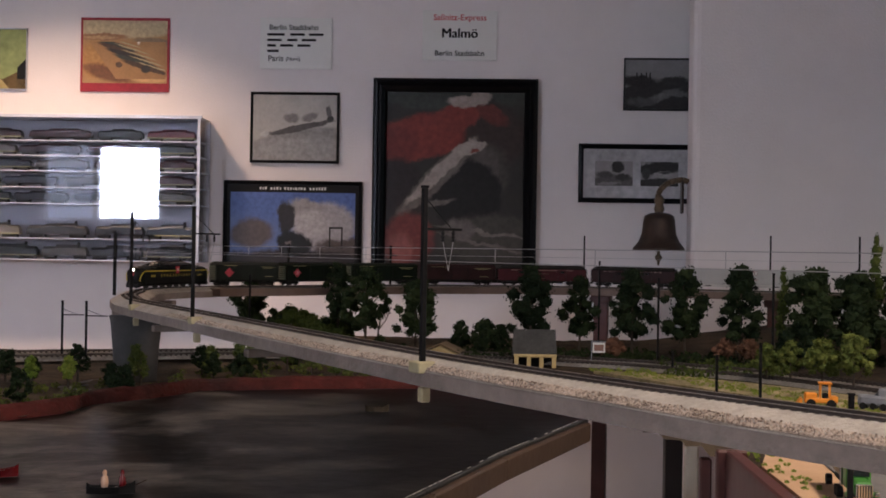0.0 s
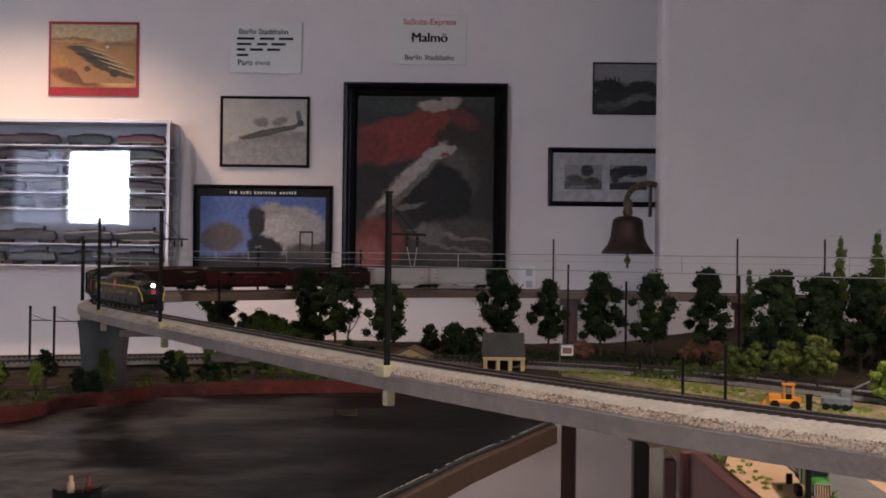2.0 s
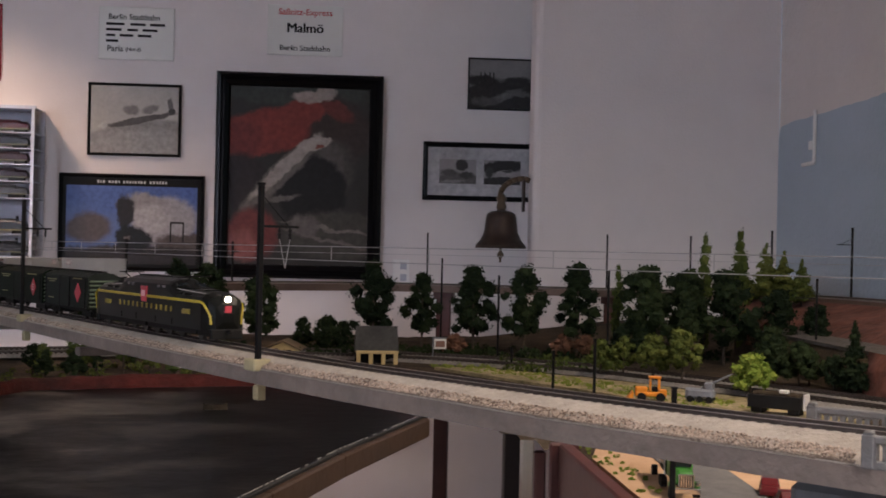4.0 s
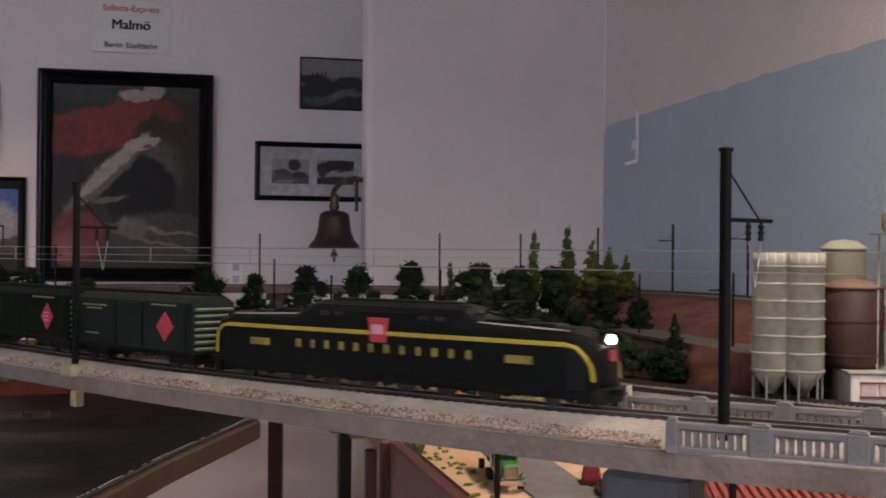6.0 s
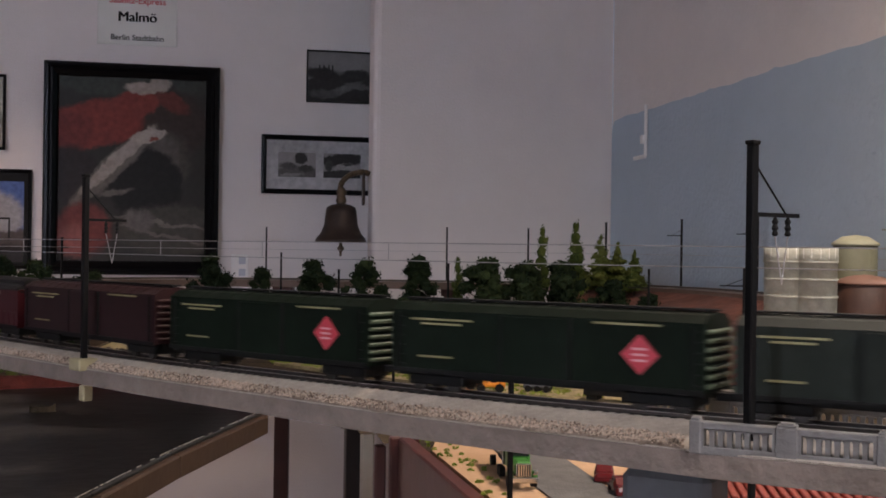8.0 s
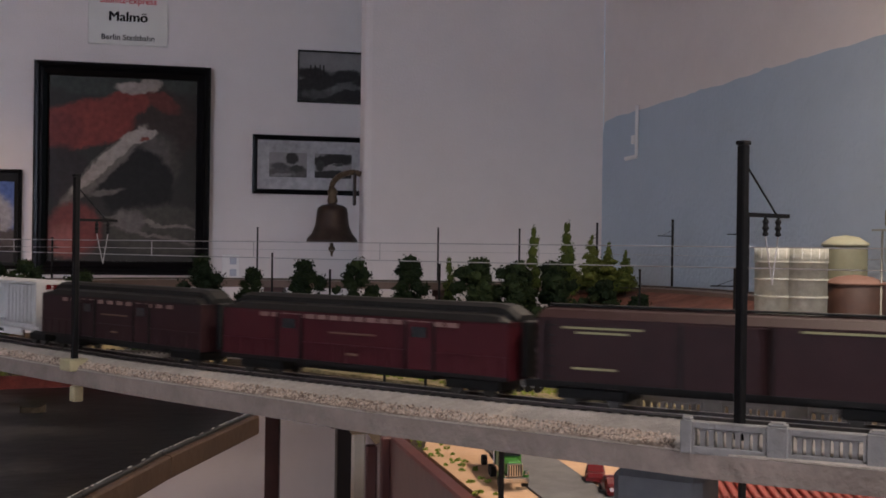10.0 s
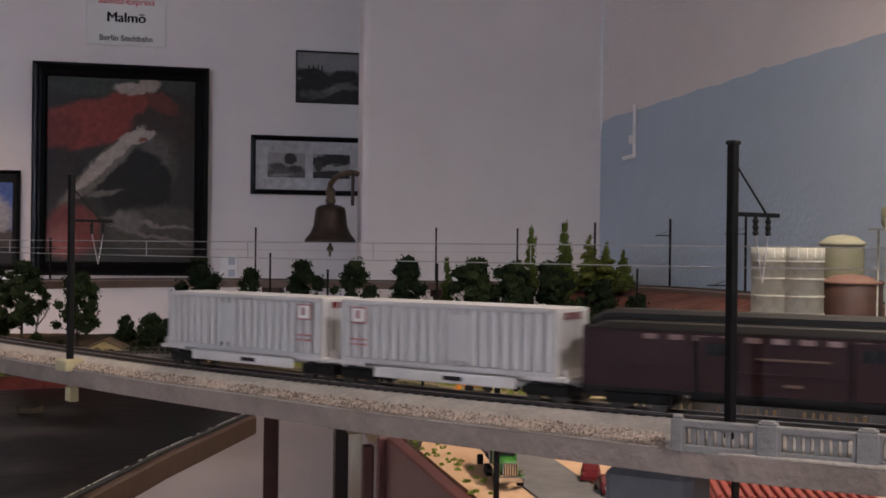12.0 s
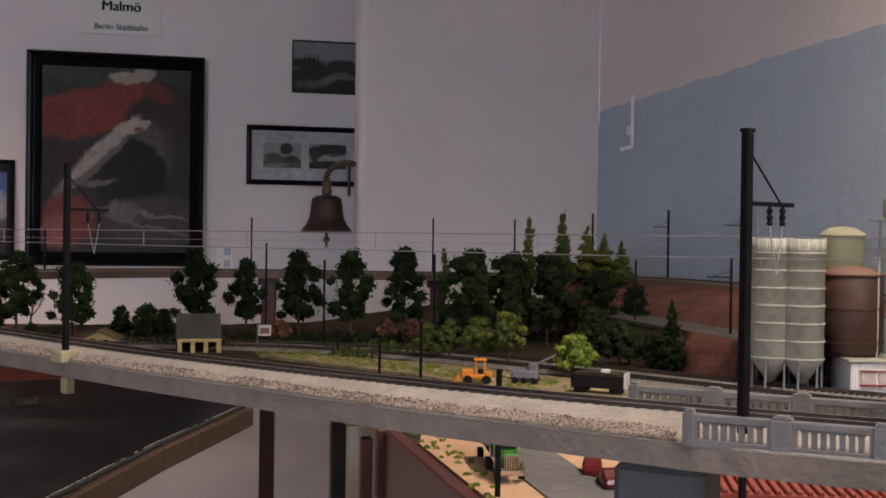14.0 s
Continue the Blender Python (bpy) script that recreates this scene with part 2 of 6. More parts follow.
PALE_YELLOW = mat("faded_yellow_lettering", (0.30, 0.28, 0.13), 0.6, scale=60, var=0.2)
COACH_INK = mat("faded_coach_lettering", (0.12, 0.07, 0.04), 0.6, scale=60, var=0.2)
CONTAINER = mat("light_grey_container", (0.44, 0.43, 0.41), 0.5, scale=25, var=0.14)
FADED_MARK = mat("faded_red_mark", (0.36, 0.17, 0.165), 0.6, scale=300, var=0.4)
WELL = mat("white_grey_well_car", (0.52, 0.50, 0.47), 0.6, scale=40, var=0.2)
SILO = mat("weathered_white_silo", (0.25, 0.255, 0.215), 0.7, col2=(0.52, 0.52, 0.44), scale=45, bump=0.2)
RUSTTANK = mat("rust_brown_tank", (0.024, 0.011, 0.008), 0.6, col2=(0.085, 0.038, 0.023), scale=24)
GREENTANK = mat("olive_grey_tank", (0.17, 0.17, 0.11), 0.7, scale=24, var=0.25)
SALMON = mat("salmon_roof", (0.21, 0.115, 0.085), 0.7, scale=40, var=0.15)
DARKROOF = mat("dark_grey_shingle", (0.055, 0.055, 0.052), 0.85, scale=150, var=0.35, bump=0.5)
STRAW = mat("straw_wall", (0.50, 0.38, 0.17), 0.7, scale=60, var=0.2)
TANROOF = mat("tan_brown_roof", (0.16, 0.115, 0.065), 0.85, scale=120, var=0.3)
REDTILE = mat("red_roof_tile", (0.25, 0.038, 0.023), 0.6, scale=90, var=0.3)
ORANGE = mat("orange_machine_paint", (0.75, 0.26, 0.02), 0.45, scale=60, var=0.15)
GREYMETAL = mat("grey_machine_paint", (0.17, 0.18, 0.20), 0.5, scale=60, var=0.3)
TRUCK_GREEN = mat("bright_green_cab", (0.05, 0.20, 0.03), 0.3, scale=40, var=0.1)
CHROME = mat("chrome", (0.62, 0.62, 0.60), 0.12, metal=1.0, scale=30, var=0.05)
RED_CAR = mat("red_car_paint", (0.10, 0.007, 0.009), 0.25, scale=30, var=0.1)
GLASS_DARK = mat("dark_window_glass", (0.012, 0.014, 0.016), 0.08, scale=10, var=0.2)
SKIN = mat("tan_figure_plastic", (0.45, 0.28, 0.18), 0.6, scale=60, var=0.1)
HEADLIGHT = mat("headlight_glow", (1.0, 0.80, 0.62), 0.3, emit=14.0)
LAMPGLOW = mat("lamp_diffuser", (1.0, 0.88, 0.72), 0.5, emit=2.0)
OUTSIDE = mat("bright_outside", (0.74, 0.80, 1.0), 0.9, emit=84.0, var=0.02, scale=1)
# emission stands in for dim daylight in the strip beside the window
OUTSIDE_DIM = mat("dim_strip_glow", (0.70, 0.76, 1.0), 0.9, emit=3.0, var=0.1, scale=2)
BLOCK = mat("pale_yellow_block", (0.38, 0.33, 0.19), 0.8, scale=80, var=0.2)


# ---- mesh helpers ----
def part(name, bm, material, parent=None, label="", smooth=False):
    me = bpy.data.meshes.new(name)
    bm.normal_update()
    bm.to_mesh(me)
    bm.free()
    me.materials.append(material)
    if smooth:
        for p in me.polygons:
            p.use_smooth = True
    ob = new(name, me)
    if parent:
        ob.parent = parent
    if label:
        ob["label"] = label
    return ob


def thing(name, m, label, category, group="", kind=""):
    ob = new(name)
    ob.empty_display_size = 0.01
    ob.matrix_world = m
    return tagged(ob, label, category, group, kind)


def structure(name, bm, material, label, category, smooth=False):
    return tagged(part(name, bm, material, None, "", smooth), label, category, "", "structure")


def box(bm, c, s, m=None, bevel=0.0):
    """A box with centre c and size s, in the frame m, with bevelled edges."""
    g = bmesh.ops.create_cube(bm, size=1)
    v = g["verts"]
    bmesh.ops.scale(bm, vec=s, verts=v)
    if bevel:
        e = list({e for w in v for e in w.link_edges})
        r = bmesh.ops.bevel(bm, geom=e, offset=bevel, segments=1, affect='EDGES')
        v = list({w for f in r["faces"] for w in f.verts} | {w for w in v if w.is_valid})
    bmesh.ops.translate(bm, vec=c, verts=v)
    if m:
        bmesh.ops.transform(bm, matrix=m, verts=v)
    return bm


def slab(c, s, bevel=0.0):
    return box(bmesh.new(), c, s, None, bevel)


def cyl(bm, a, b, r, r2=None, seg=10):
    """A round bar from a to b."""
    a, b = Vector(a), Vector(b)
    d = b - a
    m = Matrix.Translation((a + b) / 2) @ d.to_track_quat('Z', 'Y').to_matrix().to_4x4()
    bmesh.ops.create_cone(bm, cap_ends=True, segments=seg, radius1=r, radius2=r if r2 is None else r2, depth=d.length, matrix=m)
    return bm


def bar(a, b, r, r2=None, seg=10):
    return cyl(bmesh.new(), a, b, r, r2, seg)


def lathe(profile, seg=24):
    """A turned body from (radius, z) pairs."""
    bm = bmesh.new()
    rings = [[bm.verts.new((max(r, 1e-5) * math.cos(2 * math.pi * k / seg), max(r, 1e-5) * math.sin(2 * math.pi * k / seg), z))
              for k in range(seg)] for r, z in profile]
    for p, q in zip(rings[:-1], rings[1:]):
        for k in range(seg):
            bm.faces.new((p[k], p[(k + 1) % seg], q[(k + 1) % seg], q[k]))
    bm.faces.new(list(reversed(rings[0])))
    bm.faces.new(rings[-1])
    return bm


def loft(sections):
    """A body through closed sections of equal count."""
    bm = bmesh.new()
    rings = [[bm.verts.new(p) for p in sec] for sec in sections]
    n = len(rings[0])
    for p, q in zip(rings[:-1], rings[1:]):
        for k in range(n):
            bm.faces.new((p[k], p[(k + 1) % n], q[(k + 1) % n], q[k]))
    bm.faces.new(list(reversed(rings[0])))
    bm.faces.new(rings[-1])
    bmesh.ops.recalc_face_normals(bm, faces=bm.faces)
    return bm


def sheet(pts, depth, axis='y'):
    """A flat outline in x,z (axis y) or x,y (axis z) with a thickness."""
    if axis == 'y':
        return loft([[(x, 0, z) for x, z in pts], [(x, -depth, z) for x, z in pts]])
    return loft([[(x, y, 0) for x, y in pts], [(x, y, depth) for x, y in pts]])


def sweep(pts, profile, widen=None):
    """A closed profile of (right, up) swept along pts; widen moves its right side out."""
    secs = []
    for i, p in enumerate(pts):
        a, b = pts[max(i - 1, 0)], pts[min(i + 1, len(pts) - 1)]
        t = Vector((b[0] - a[0], b[1] - a[1], 0)).normalized()
        r = Vector((t.y, -t.x, 0))
        w = widen[i] if widen else 0
        secs.append([(p[0] + r.x * (u + (w if u > 0.0315 else 0)), p[1] + r.y * (u + (w if u > 0.0315 else 0)), p[2] + z) for u, z in profile])
    return loft(secs)


def words(text, size, depth, material, parent, m):
    """Lettering in the built-in font, as a mesh."""
    cu = bpy.data.curves.new("lettering", 'FONT')
    cu.offset = size * (0 if text.startswith("M") else .012)
    cu.body, cu.size, cu.extrude, cu.align_x, cu.resolution_u = text, size, depth, 'CENTER', 3
    ob = bpy.data.objects.new("lettering", cu)
    scene.collection.objects.link(ob)
    bpy.context.view_layer.update()
    me = bpy.data.meshes.new_from_object(ob.evaluated_get(bpy.context.evaluated_depsgraph_get()))
    bpy.data.objects.remove(ob)
    me.materials.clear()
    me.materials.append(material)
    o = new("lettering", me)
    o.parent = parent
    o.matrix_basis = m
    return o


def tube(pts, r, seg=5):
    """A round wire through pts."""
    secs = []
    for i, p in enumerate(pts):
        d = (Vector(pts[min(i + 1, len(pts) - 1)]) - Vector(pts[max(i - 1, 0)])).normalized()
        u = d.cross(Vector((0, 0, 1))).normalized()
        v = d.cross(u)
        secs.append([tuple(Vector(p) + (u * math.cos(2 * math.pi * k / seg) + v * math.sin(2 * math.pi * k / seg)) * r) for k in range(seg)])
    return loft(secs)


# ---- the line of the track ----
def track_line():
    p = [(1.30, 0.3), (1.30, 1.3), (1.30, 2.4)]
    p += [(.75 + .55 * math.cos(k / 10 * radians(85)), 2.40 + .55 * math.sin(k / 10 * radians(85))) for k in range(1, 10)]
    p += [(.5, 3.03), (.35, 3.09), (.15, 3.09), (0, 3.04), (-.15, 2.95), (-.30, 2.84)]
    p += [(-.285 + .340 * math.cos(radians(112 + k / 20 * 92)), 2.36 + .360 * math.sin(radians(112 + k / 20 * 92))) for k in range(21)]
    p += [(-.570, 2.07), (-.50, 1.88), (-.383, 1.668), (-.27, 1.473), (-.165, 1.29), (-.069, 1.125), (.02, .975), (.097, .853),
          (.2, .72), (.287, .619), (.357, .55), (.431, .486), (.6, .345), (1.0, .02), (2.2, -.96)]
    p = np.array(p)
    d = np.r_[0, np.cumsum(np.hypot(*np.diff(p, axis=0).T))]
    s = np.arange(0, d[-1], .01)
    q = np.c_[np.interp(s, d, p[:, 0]), np.interp(s, d, p[:, 1])]
    k = np.hanning(17)
    k /= k.sum()
    q = np.vstack([np.repeat(q[:1], 8, 0), q, np.repeat(q[-1:], 8, 0)])
    return np.c_[np.convolve(q[:, 0], k, 'valid'), np.convolve(q[:, 1], k, 'valid')]


LINE = track_line()
RUN = np.r_[0, np.cumsum(np.hypot(*np.diff(LINE, axis=0).T))]
RUN += 6.864 - RUN[np.argmin(np.hypot(LINE[:, 0] - .357, LINE[:, 1] - .55))]
RAIL_Z = 1.104
FAR_SHIFT = float(RUN[0]) - 0.0334    # the rear line's own count of metres


def on_line(s):
    return float(np.interp(s, RUN, LINE[:, 0])), float(np.interp(s, RUN, LINE[:, 1]))


def line_pts(a, b, step, z=0.0):
    n = max(2, int(round((b - a) / step)) + 1)
    return [(*on_line(a + (b - a) * k / (n - 1)), z) for k in range(n)]


def beside(s, off, z):
    """A point off metres to the right of the line, and the heading."""
    a, b = on_line(s - .01), on_line(s + .01)
    t = Vector((b[0] - a[0], b[1] - a[1])).normalized()
    x, y = on_line(s)
    return (x + t.y * off, y - t.x * off, z), math.degrees(math.atan2(t.y, t.x))


# ---- room ----
def room():
    structure("wall_back", slab((-1.6, 4.11, 1.25), (5.4, 0.12, 2.5)), WALL, "off-white painted wall hung with railway pictures", "wall")
    # projecting wall with a rounded free edge
    pts = [(0.672, 3.54), (0.654, 3.52), (0.652, 3.44)] + [(0.672 - .02 * math.cos(radians(a)), 3.44 - .02 * math.sin(radians(a))) for a in (30, 60, 90)] + [(1.394, 3.42), (1.394, 3.54)]
    structure("wall_front", sheet(pts, 2.5, 'z'), WALL, "plain off-white projecting wall with a rounded corner", "wall")
    structure("wall_right", slab((1.455, 0.3, 1.25), (0.12, 6.24, 2.5)), WALL_ROUGH, "rough-plastered off-white wall", "wall")
    pts = [(3.415, 0.9), (-2.4, 0.9), (-2.4, 1.70)] + [(y, float(np.interp(y, (1.6, 2.2, 3.40), (1.60, 1.598, 1.585))) + .006 * noise.noise((y * 9, 0, 0)) + .004 * noise.noise((y * 31, 5, 0))) for y in np.arange(1.2, 3.39, .03)] + [(3.40, 1.578), (3.415, 1.55)]
    bm = loft([[(1.394, y, z) for y, z in pts], [(1.391, y, z) for y, z in pts]])
    structure("backdrop_panel", bm, BLUE_WALL, "pale blue painted sky area on the rough wall", "backdrop")
    structure("wall_left", slab((-4.36, 0.8, 1.25), (0.12, 6.5, 2.5)), WALL, "off-white painted side wall", "wall")
    # rear wall with an opening for the window
    wx0, wx1, wz0, wz1, y = -3.42, -2.86, 1.42, 2.09, -2.56
    bm = bmesh.new()
    box(bm, ((-4.3 + wx0 - .5) / 2, y, 1.25), (wx0 - .5 + 4.3, .12, 2.5))
    box(bm, ((wx1 + 1.4) / 2, y, 1.25), (1.4 - wx1, .12, 2.5))
    box(bm, ((wx0 - .5 + wx1) / 2, y, wz0 / 2), (wx1 - wx0 + .5, .12, wz0))
    box(bm, ((wx0 - .5 + wx1) / 2, y, (wz1 + 2.5) / 2), (wx1 - wx0 + .5, .12, 2.5 - wz1))
    structure("wall_rear", bm, WALL, "off-white wall with a window opening", "wall")
    structure("floor", slab((-1.45, 0.8, -0.05), (5.9, 6.8, 0.1)), CARPET, "grey carpeted room floor", "floor")
    structure("ceiling", slab((-1.45, 0.8, 2.55), (5.9, 6.8, 0.1)), CEIL, "plain white ceiling", "ceiling")
    w = thing("window_1", pose(0, 0, 0), "bright daylit window with a thin white frame", "window", "", "structure")
    bm = bmesh.new()
    for x in (wx0 - .5, wx0 - .03, wx1):
        box(bm, (x, y, (wz0 + wz1) / 2), (.035, .10, wz1 - wz0))
    for z in (wz0, wz1):
        box(bm, ((wx0 - .5 + wx1) / 2, y, z), (wx1 - wx0 + .53, .10, .035))
    part("window_frame", bm, WHITE, w)
    o = part("window_pane", slab(((wx0 + wx1) / 2, y, (wz0 + wz1) / 2), (wx1 - wx0, .006, wz1 - wz0)), CLEAR, w)
    o.visible_shadow = False
    structure("backdrop_daylight", slab(((wx0 + wx1) / 2, y - .12, (wz0 + wz1) / 2), (wx1 - wx0 + .1, .01, wz1 - wz0 + .1)), OUTSIDE, "plain bright daylight outside the window", "backdrop")
    # this strip glows by itself, in place of daylight coming through it
    structure("backdrop_curtain", slab((wx0 - .27, y - .03, (wz0 + wz1) / 2), (.46, .01, wz1 - wz0)), OUTSIDE_DIM, "pale self-glowing strip beside the window", "backdrop")
    # fixtures added out of view, the one for the room fill too
    for n, p, s, _, _, _ in LAMPS:
        t = thing(n, pose(p[0], p[1], p[2]), "round ceiling light fixture, added out of view", "ceiling light")
        part("housing", bar((0, 0, .02), (0, 0, .08), s * .62, seg=24), WHITE, t)
        part("stem", bar((0, 0, .08), (0, 0, 2.5 - p[2]), .01), WHITE, t)
        part("rim", lathe([(s * .52, .004), (s * .60, .002), (s * .62, .02), (s * .52, .02)]), WHITE, t)


# ---- pictures on the wall: x0, x1, z0, z1 on the wall plane ----
def flat(name, pts, k, material, parent):
    o = part(name, sheet(pts, .0015), material, parent)
    o.location = (0, -.004 - .0016 * k, 0)
    return o


def framed(label, x0, x1, z0, z1, wid, dep, frame_mat, back_mat, category="framed picture"):
    t = thing("framed_picture", pose((x0 + x1) / 2, 4.049, (z0 + z1) / 2), label, category, "pictures on the wall")
    w, h = (x1 - x0) / 2, (z1 - z0) / 2
    if wid:
        prof = ((0, 0), (0, dep * .75), (wid * .14, dep * .95), (wid * .34, dep), (wid * .46, dep * .80), (wid * .62, dep * .86), (wid * .90, dep * .55), (wid, dep * .35), (wid, 0))
        for n, (ax, az), (bx, bz) in (("frame_top", (-1, 1), (1, 1)), ("frame_bottom", (1, -1), (-1, -1)), ("frame_side", (1, 1), (1, -1)), ("frame_side", (-1, -1), (-1, 1))):
            part(n, loft([[(sx * (w - u), -d, sz * (h - u)) for u, d in prof] for sx, sz in ((ax, az), (bx, bz))]), frame_mat, t)
    part("print", slab((0, -.003, 0), (2 * (w - wid), .004, 2 * (h - wid))), back_mat, t)
    return t, w - wid, h - wid


def blob(cx, cz, rx, rz, n=14, jag=.25, seed=1):
    r = random.Random(seed)
    return [(cx + rx * math.cos(2 * math.pi * k / n) * (1 + r.uniform(-jag, jag)), cz + rz * math.sin(2 * math.pi * k / n) * (1 + r.uniform(-jag, jag))) for k in range(n)]


def pictures():
    C = lambda n, c, v=.4, s=45: mat("print_" + n, tuple(q * .8 for q in c), .5, scale=max(s, 30), var=max(v, .35), spec=.2)
    # large painting of a streamlined engine
    smoke = [(-.02, .30, .30, .06, 0, .5, (.040, .046, .040)), (.12, .16, .13, .11, -20, .35, (.038, .026, .022)), (-.12, .15, .155, .078, 8, .22, (.20, .036, .028)),
             (.005, .215, .085, .045, 12, .25, (.19, .036, .028)), (-.20, .12, .075, .065, 0, .3, (.16, .030, .025)), (.13, .225, .06, .025, -25, .5, (.12, .03, .024)),
             (.045, .275, .070, .022, 4, .35, (.30, .25, .22)), (.085, .288, .035, .03, 0, .4, (.28, .24, .21)), (-.19, -.02, .085, .095, 15, .35, (.024, .018, .018)),
             (.11, .03, .075, .09, 0, .5, (.060, .052, .046))]
    engine = [(.045, -.05, .115, .125, 0, .18, (.012, .011, .011)), (.075, .045, .080, .075, -30, .25, (.085, .075, .066)), (.045, -.04, .115, .115, 0, .15, (.012, .011, .011)), (-.062, .010, .185, .036, 45, .25, (.13, .115, .10)), (-.050, .032, .160, .021, 43, .25, (.33, .285, .25)),
              (.045, .113, .060, .024, 10, .25, (.36, .31, .27)), (.072, .105, .014, .008, 0, .4, (.20, .06, .045)), (-.055, -.075, .055, .012, 12, .6, (.14, .125, .11)),
              (.13, -.20, .18, .085, 0, .3, (.058, .053, .045)), (.10, -.175, .15, .007, -8, .6, (.17, .15, .13)), (.10, -.215, .15, .006, -12, .6, (.15, .13, .115)),
              (.02, -.17, .05, .035, 0, .6, (.13, .115, .105)), (-.155, -.20, .088, .088, 10, .3, (.15, .038, .034)), (-.19, -.24, .05, .05, 0, .6, (.24, .085, .075))]
    t, w, h = framed("large black-framed painting of a streamlined steam engine", -.338, .226, 1.085, 1.782, .045, .035, BLACK_FRAME, painted("print_engine_painting", (.030, .029, .025), smoke + engine))
    # photograph of a steam engine with a title on a black border
    t, w, h = framed("black-bordered colour photograph of a steam engine with white smoke", -.855, -.373, 1.10, 1.425, .012, .012, BLACK_FRAME, INK)
    view = [(0, .12, .30, .10, 0, .5, (.070, .115, .30)), (.115, .0, .105, .085, 20, .3, (.30, .285, .29)), (.03, .055, .075, .045, 0, .35, (.25, .235, .23)), (.06, .01, .06, .05, 0, .5, (.36, .34, .34)),
            (-.145, -.02, .075, .05, 5, .45, (.085, .068, .066)), (.17, -.07, .09, .035, 0, .4, (.075, .060, .055)), (-.022, .035, .030, .058, 0, .3, (.018, .015, .015)),
            (0, -.13, .30, .055, 0, .25, (.022, .018, .017)), (.005, -.055, .060, .045, -12, .25, (.008, .007, .007)), (-.012, -.05, .010, .008, 0, .5, (.12, .10, .09))]
    flat("photograph", [(-w + .012, h - .028), (w - .012, h - .028), (w - .012, -h + .01), (-w + .012, -h + .01)], 0, painted("print_engine_photo", (.10, .145, .30), view, 300, .030, 20), t)
    flat("signal_post", [(.128, -.07), (.128, .005), (.175, .005), (.175, -.07), (.17, -.07), (.17, -.001), (.133, -.001), (.133, -.07)], 1, C("black", (.015, .014, .013), .3), t)
    pr = random.Random(12)
    x = -.115
    for k in range(24):
        l = pr.uniform(.004, .008)
        if k not in (3, 8, 17):
            flat("title_bar", [(x, h - .019), (x + l * .75, h - .019), (x + l * .75, h - .019 + pr.choice((.007, .010))), (x, h - .010)], 1, SIGN_WHITE, t)
        x += l + .0035
    # grey photograph of a train on a hillside
    hill = [(.03, -.14, .30, .135, 9, .10, (.24, .235, .22)), (0, -.085, .22, .05, 3, .6, (.30, .29, .275)), (.02, .000, .12, .011, 12, .35, (.085, .08, .075)), (-.012, .032, .026, .017, 0, .5, (.19, .18, .17)),
            (.052, .036, .028, .013, 15, .5, (.20, .19, .18)), (.118, .055, .010, .020, 0, .5, (.12, .115, .11)), (.125, .03, .012, .012, 0, .3, (.05, .05, .048)), (-.105, -.022, .016, .009, 5, .4, (.46, .45, .42))]
    t, w, h = framed("black-framed grey photograph of a train on a hillside", -.766, -.457, 1.487, 1.732, .009, .012, BLACK_FRAME, painted("print_hill_photo", (.43, .41, .37), hill, 320, .012, 26))
    # poster of a busy yard, red border
    t, w, h = framed("colour poster of a goods yard with a red bottom border", -1.367, -1.054, 1.727, 1.985, .0, .0, BLACK_FRAME, C("poster_red", (.34, .03, .045), .15))
    yard = [(0, .10, .20, .042, 0, .3, (.44, .35, .20)), (-.08, .062, .09, .012, 0, .4, (.25, .13, .06)), (-.09, .060, .06, .006, 0, .4, (.36, .22, .10)), (.10, .045, .07, .014, -5, .5, (.20, .14, .08)),
            (-.11, -.02, .05, .06, 0, .6, (.36, .19, .06)), (-.06, -.065, .09, .025, -15, .6, (.14, .06, .025)), (.10, -.085, .07, .012, 0, .6, (.50, .30, .12))]
    flat("view", [(-w + .008, h - .01), (w - .008, h - .01), (w - .008, -h + .03), (-w + .008, -h + .03)], 0, painted("print_yard", (.33, .19, .075), yard, 380, .010, 45), t)
    rows = [(-.04 + .028 * k, .036 - .020 * k, .085, .0088, -17, .35, ((.035, .040, .030), (.060, .036, .020), (.022, .020, .016))[k % 3]) for k in range(5)]
    rows += [(.0 + .026 * k, .041 - .021 * k, .06, .0028, -17, .5, (.34, .27, .14)) for k in range(5)]
    rows += [(.052, .058, .006, .022, -12, .6, (.62, .55, .42)), (.075, -.05, .016, .014, 0, .3, (.03, .028, .022)), (-.02, -.035, .012, .010, 0, .4, (.08, .05, .03))]
    flat("goods_yard", [(-w + .03, .045), (w - .012, .045), (w - .012, -h + .045), (-.03, -h + .045)], 1, painted("print_yard_rows", (.30, .165, .065), rows, 420, .005, 60), t)
    # cut-off picture at the far side
    t, w, h = framed("greenish landscape print in a thin frame", -1.88, -1.556, 1.73, 1.945, .004, .01, ACRYLIC, C("green_sky", (.30, .36, .14), .3, 6))
    flat("dark_village", [(w, -.005), (w - .03, -.045), (w - .08, -.07), (-w, -.06), (-w, -h), (w, -h)], 0, C("print_brown", (.12, .08, .03), .6, 30), t)
    flat("house", [(w, .0), (w - .03, -.03), (w - .03, -.07), (w, -.07)], 1, INK, t)
    flat("path", [(-.0, -h), (.05, -.07), (.07, -.07), (.1, -h)], 1, C("print_ochre", (.40, .32, .14), .3), t)
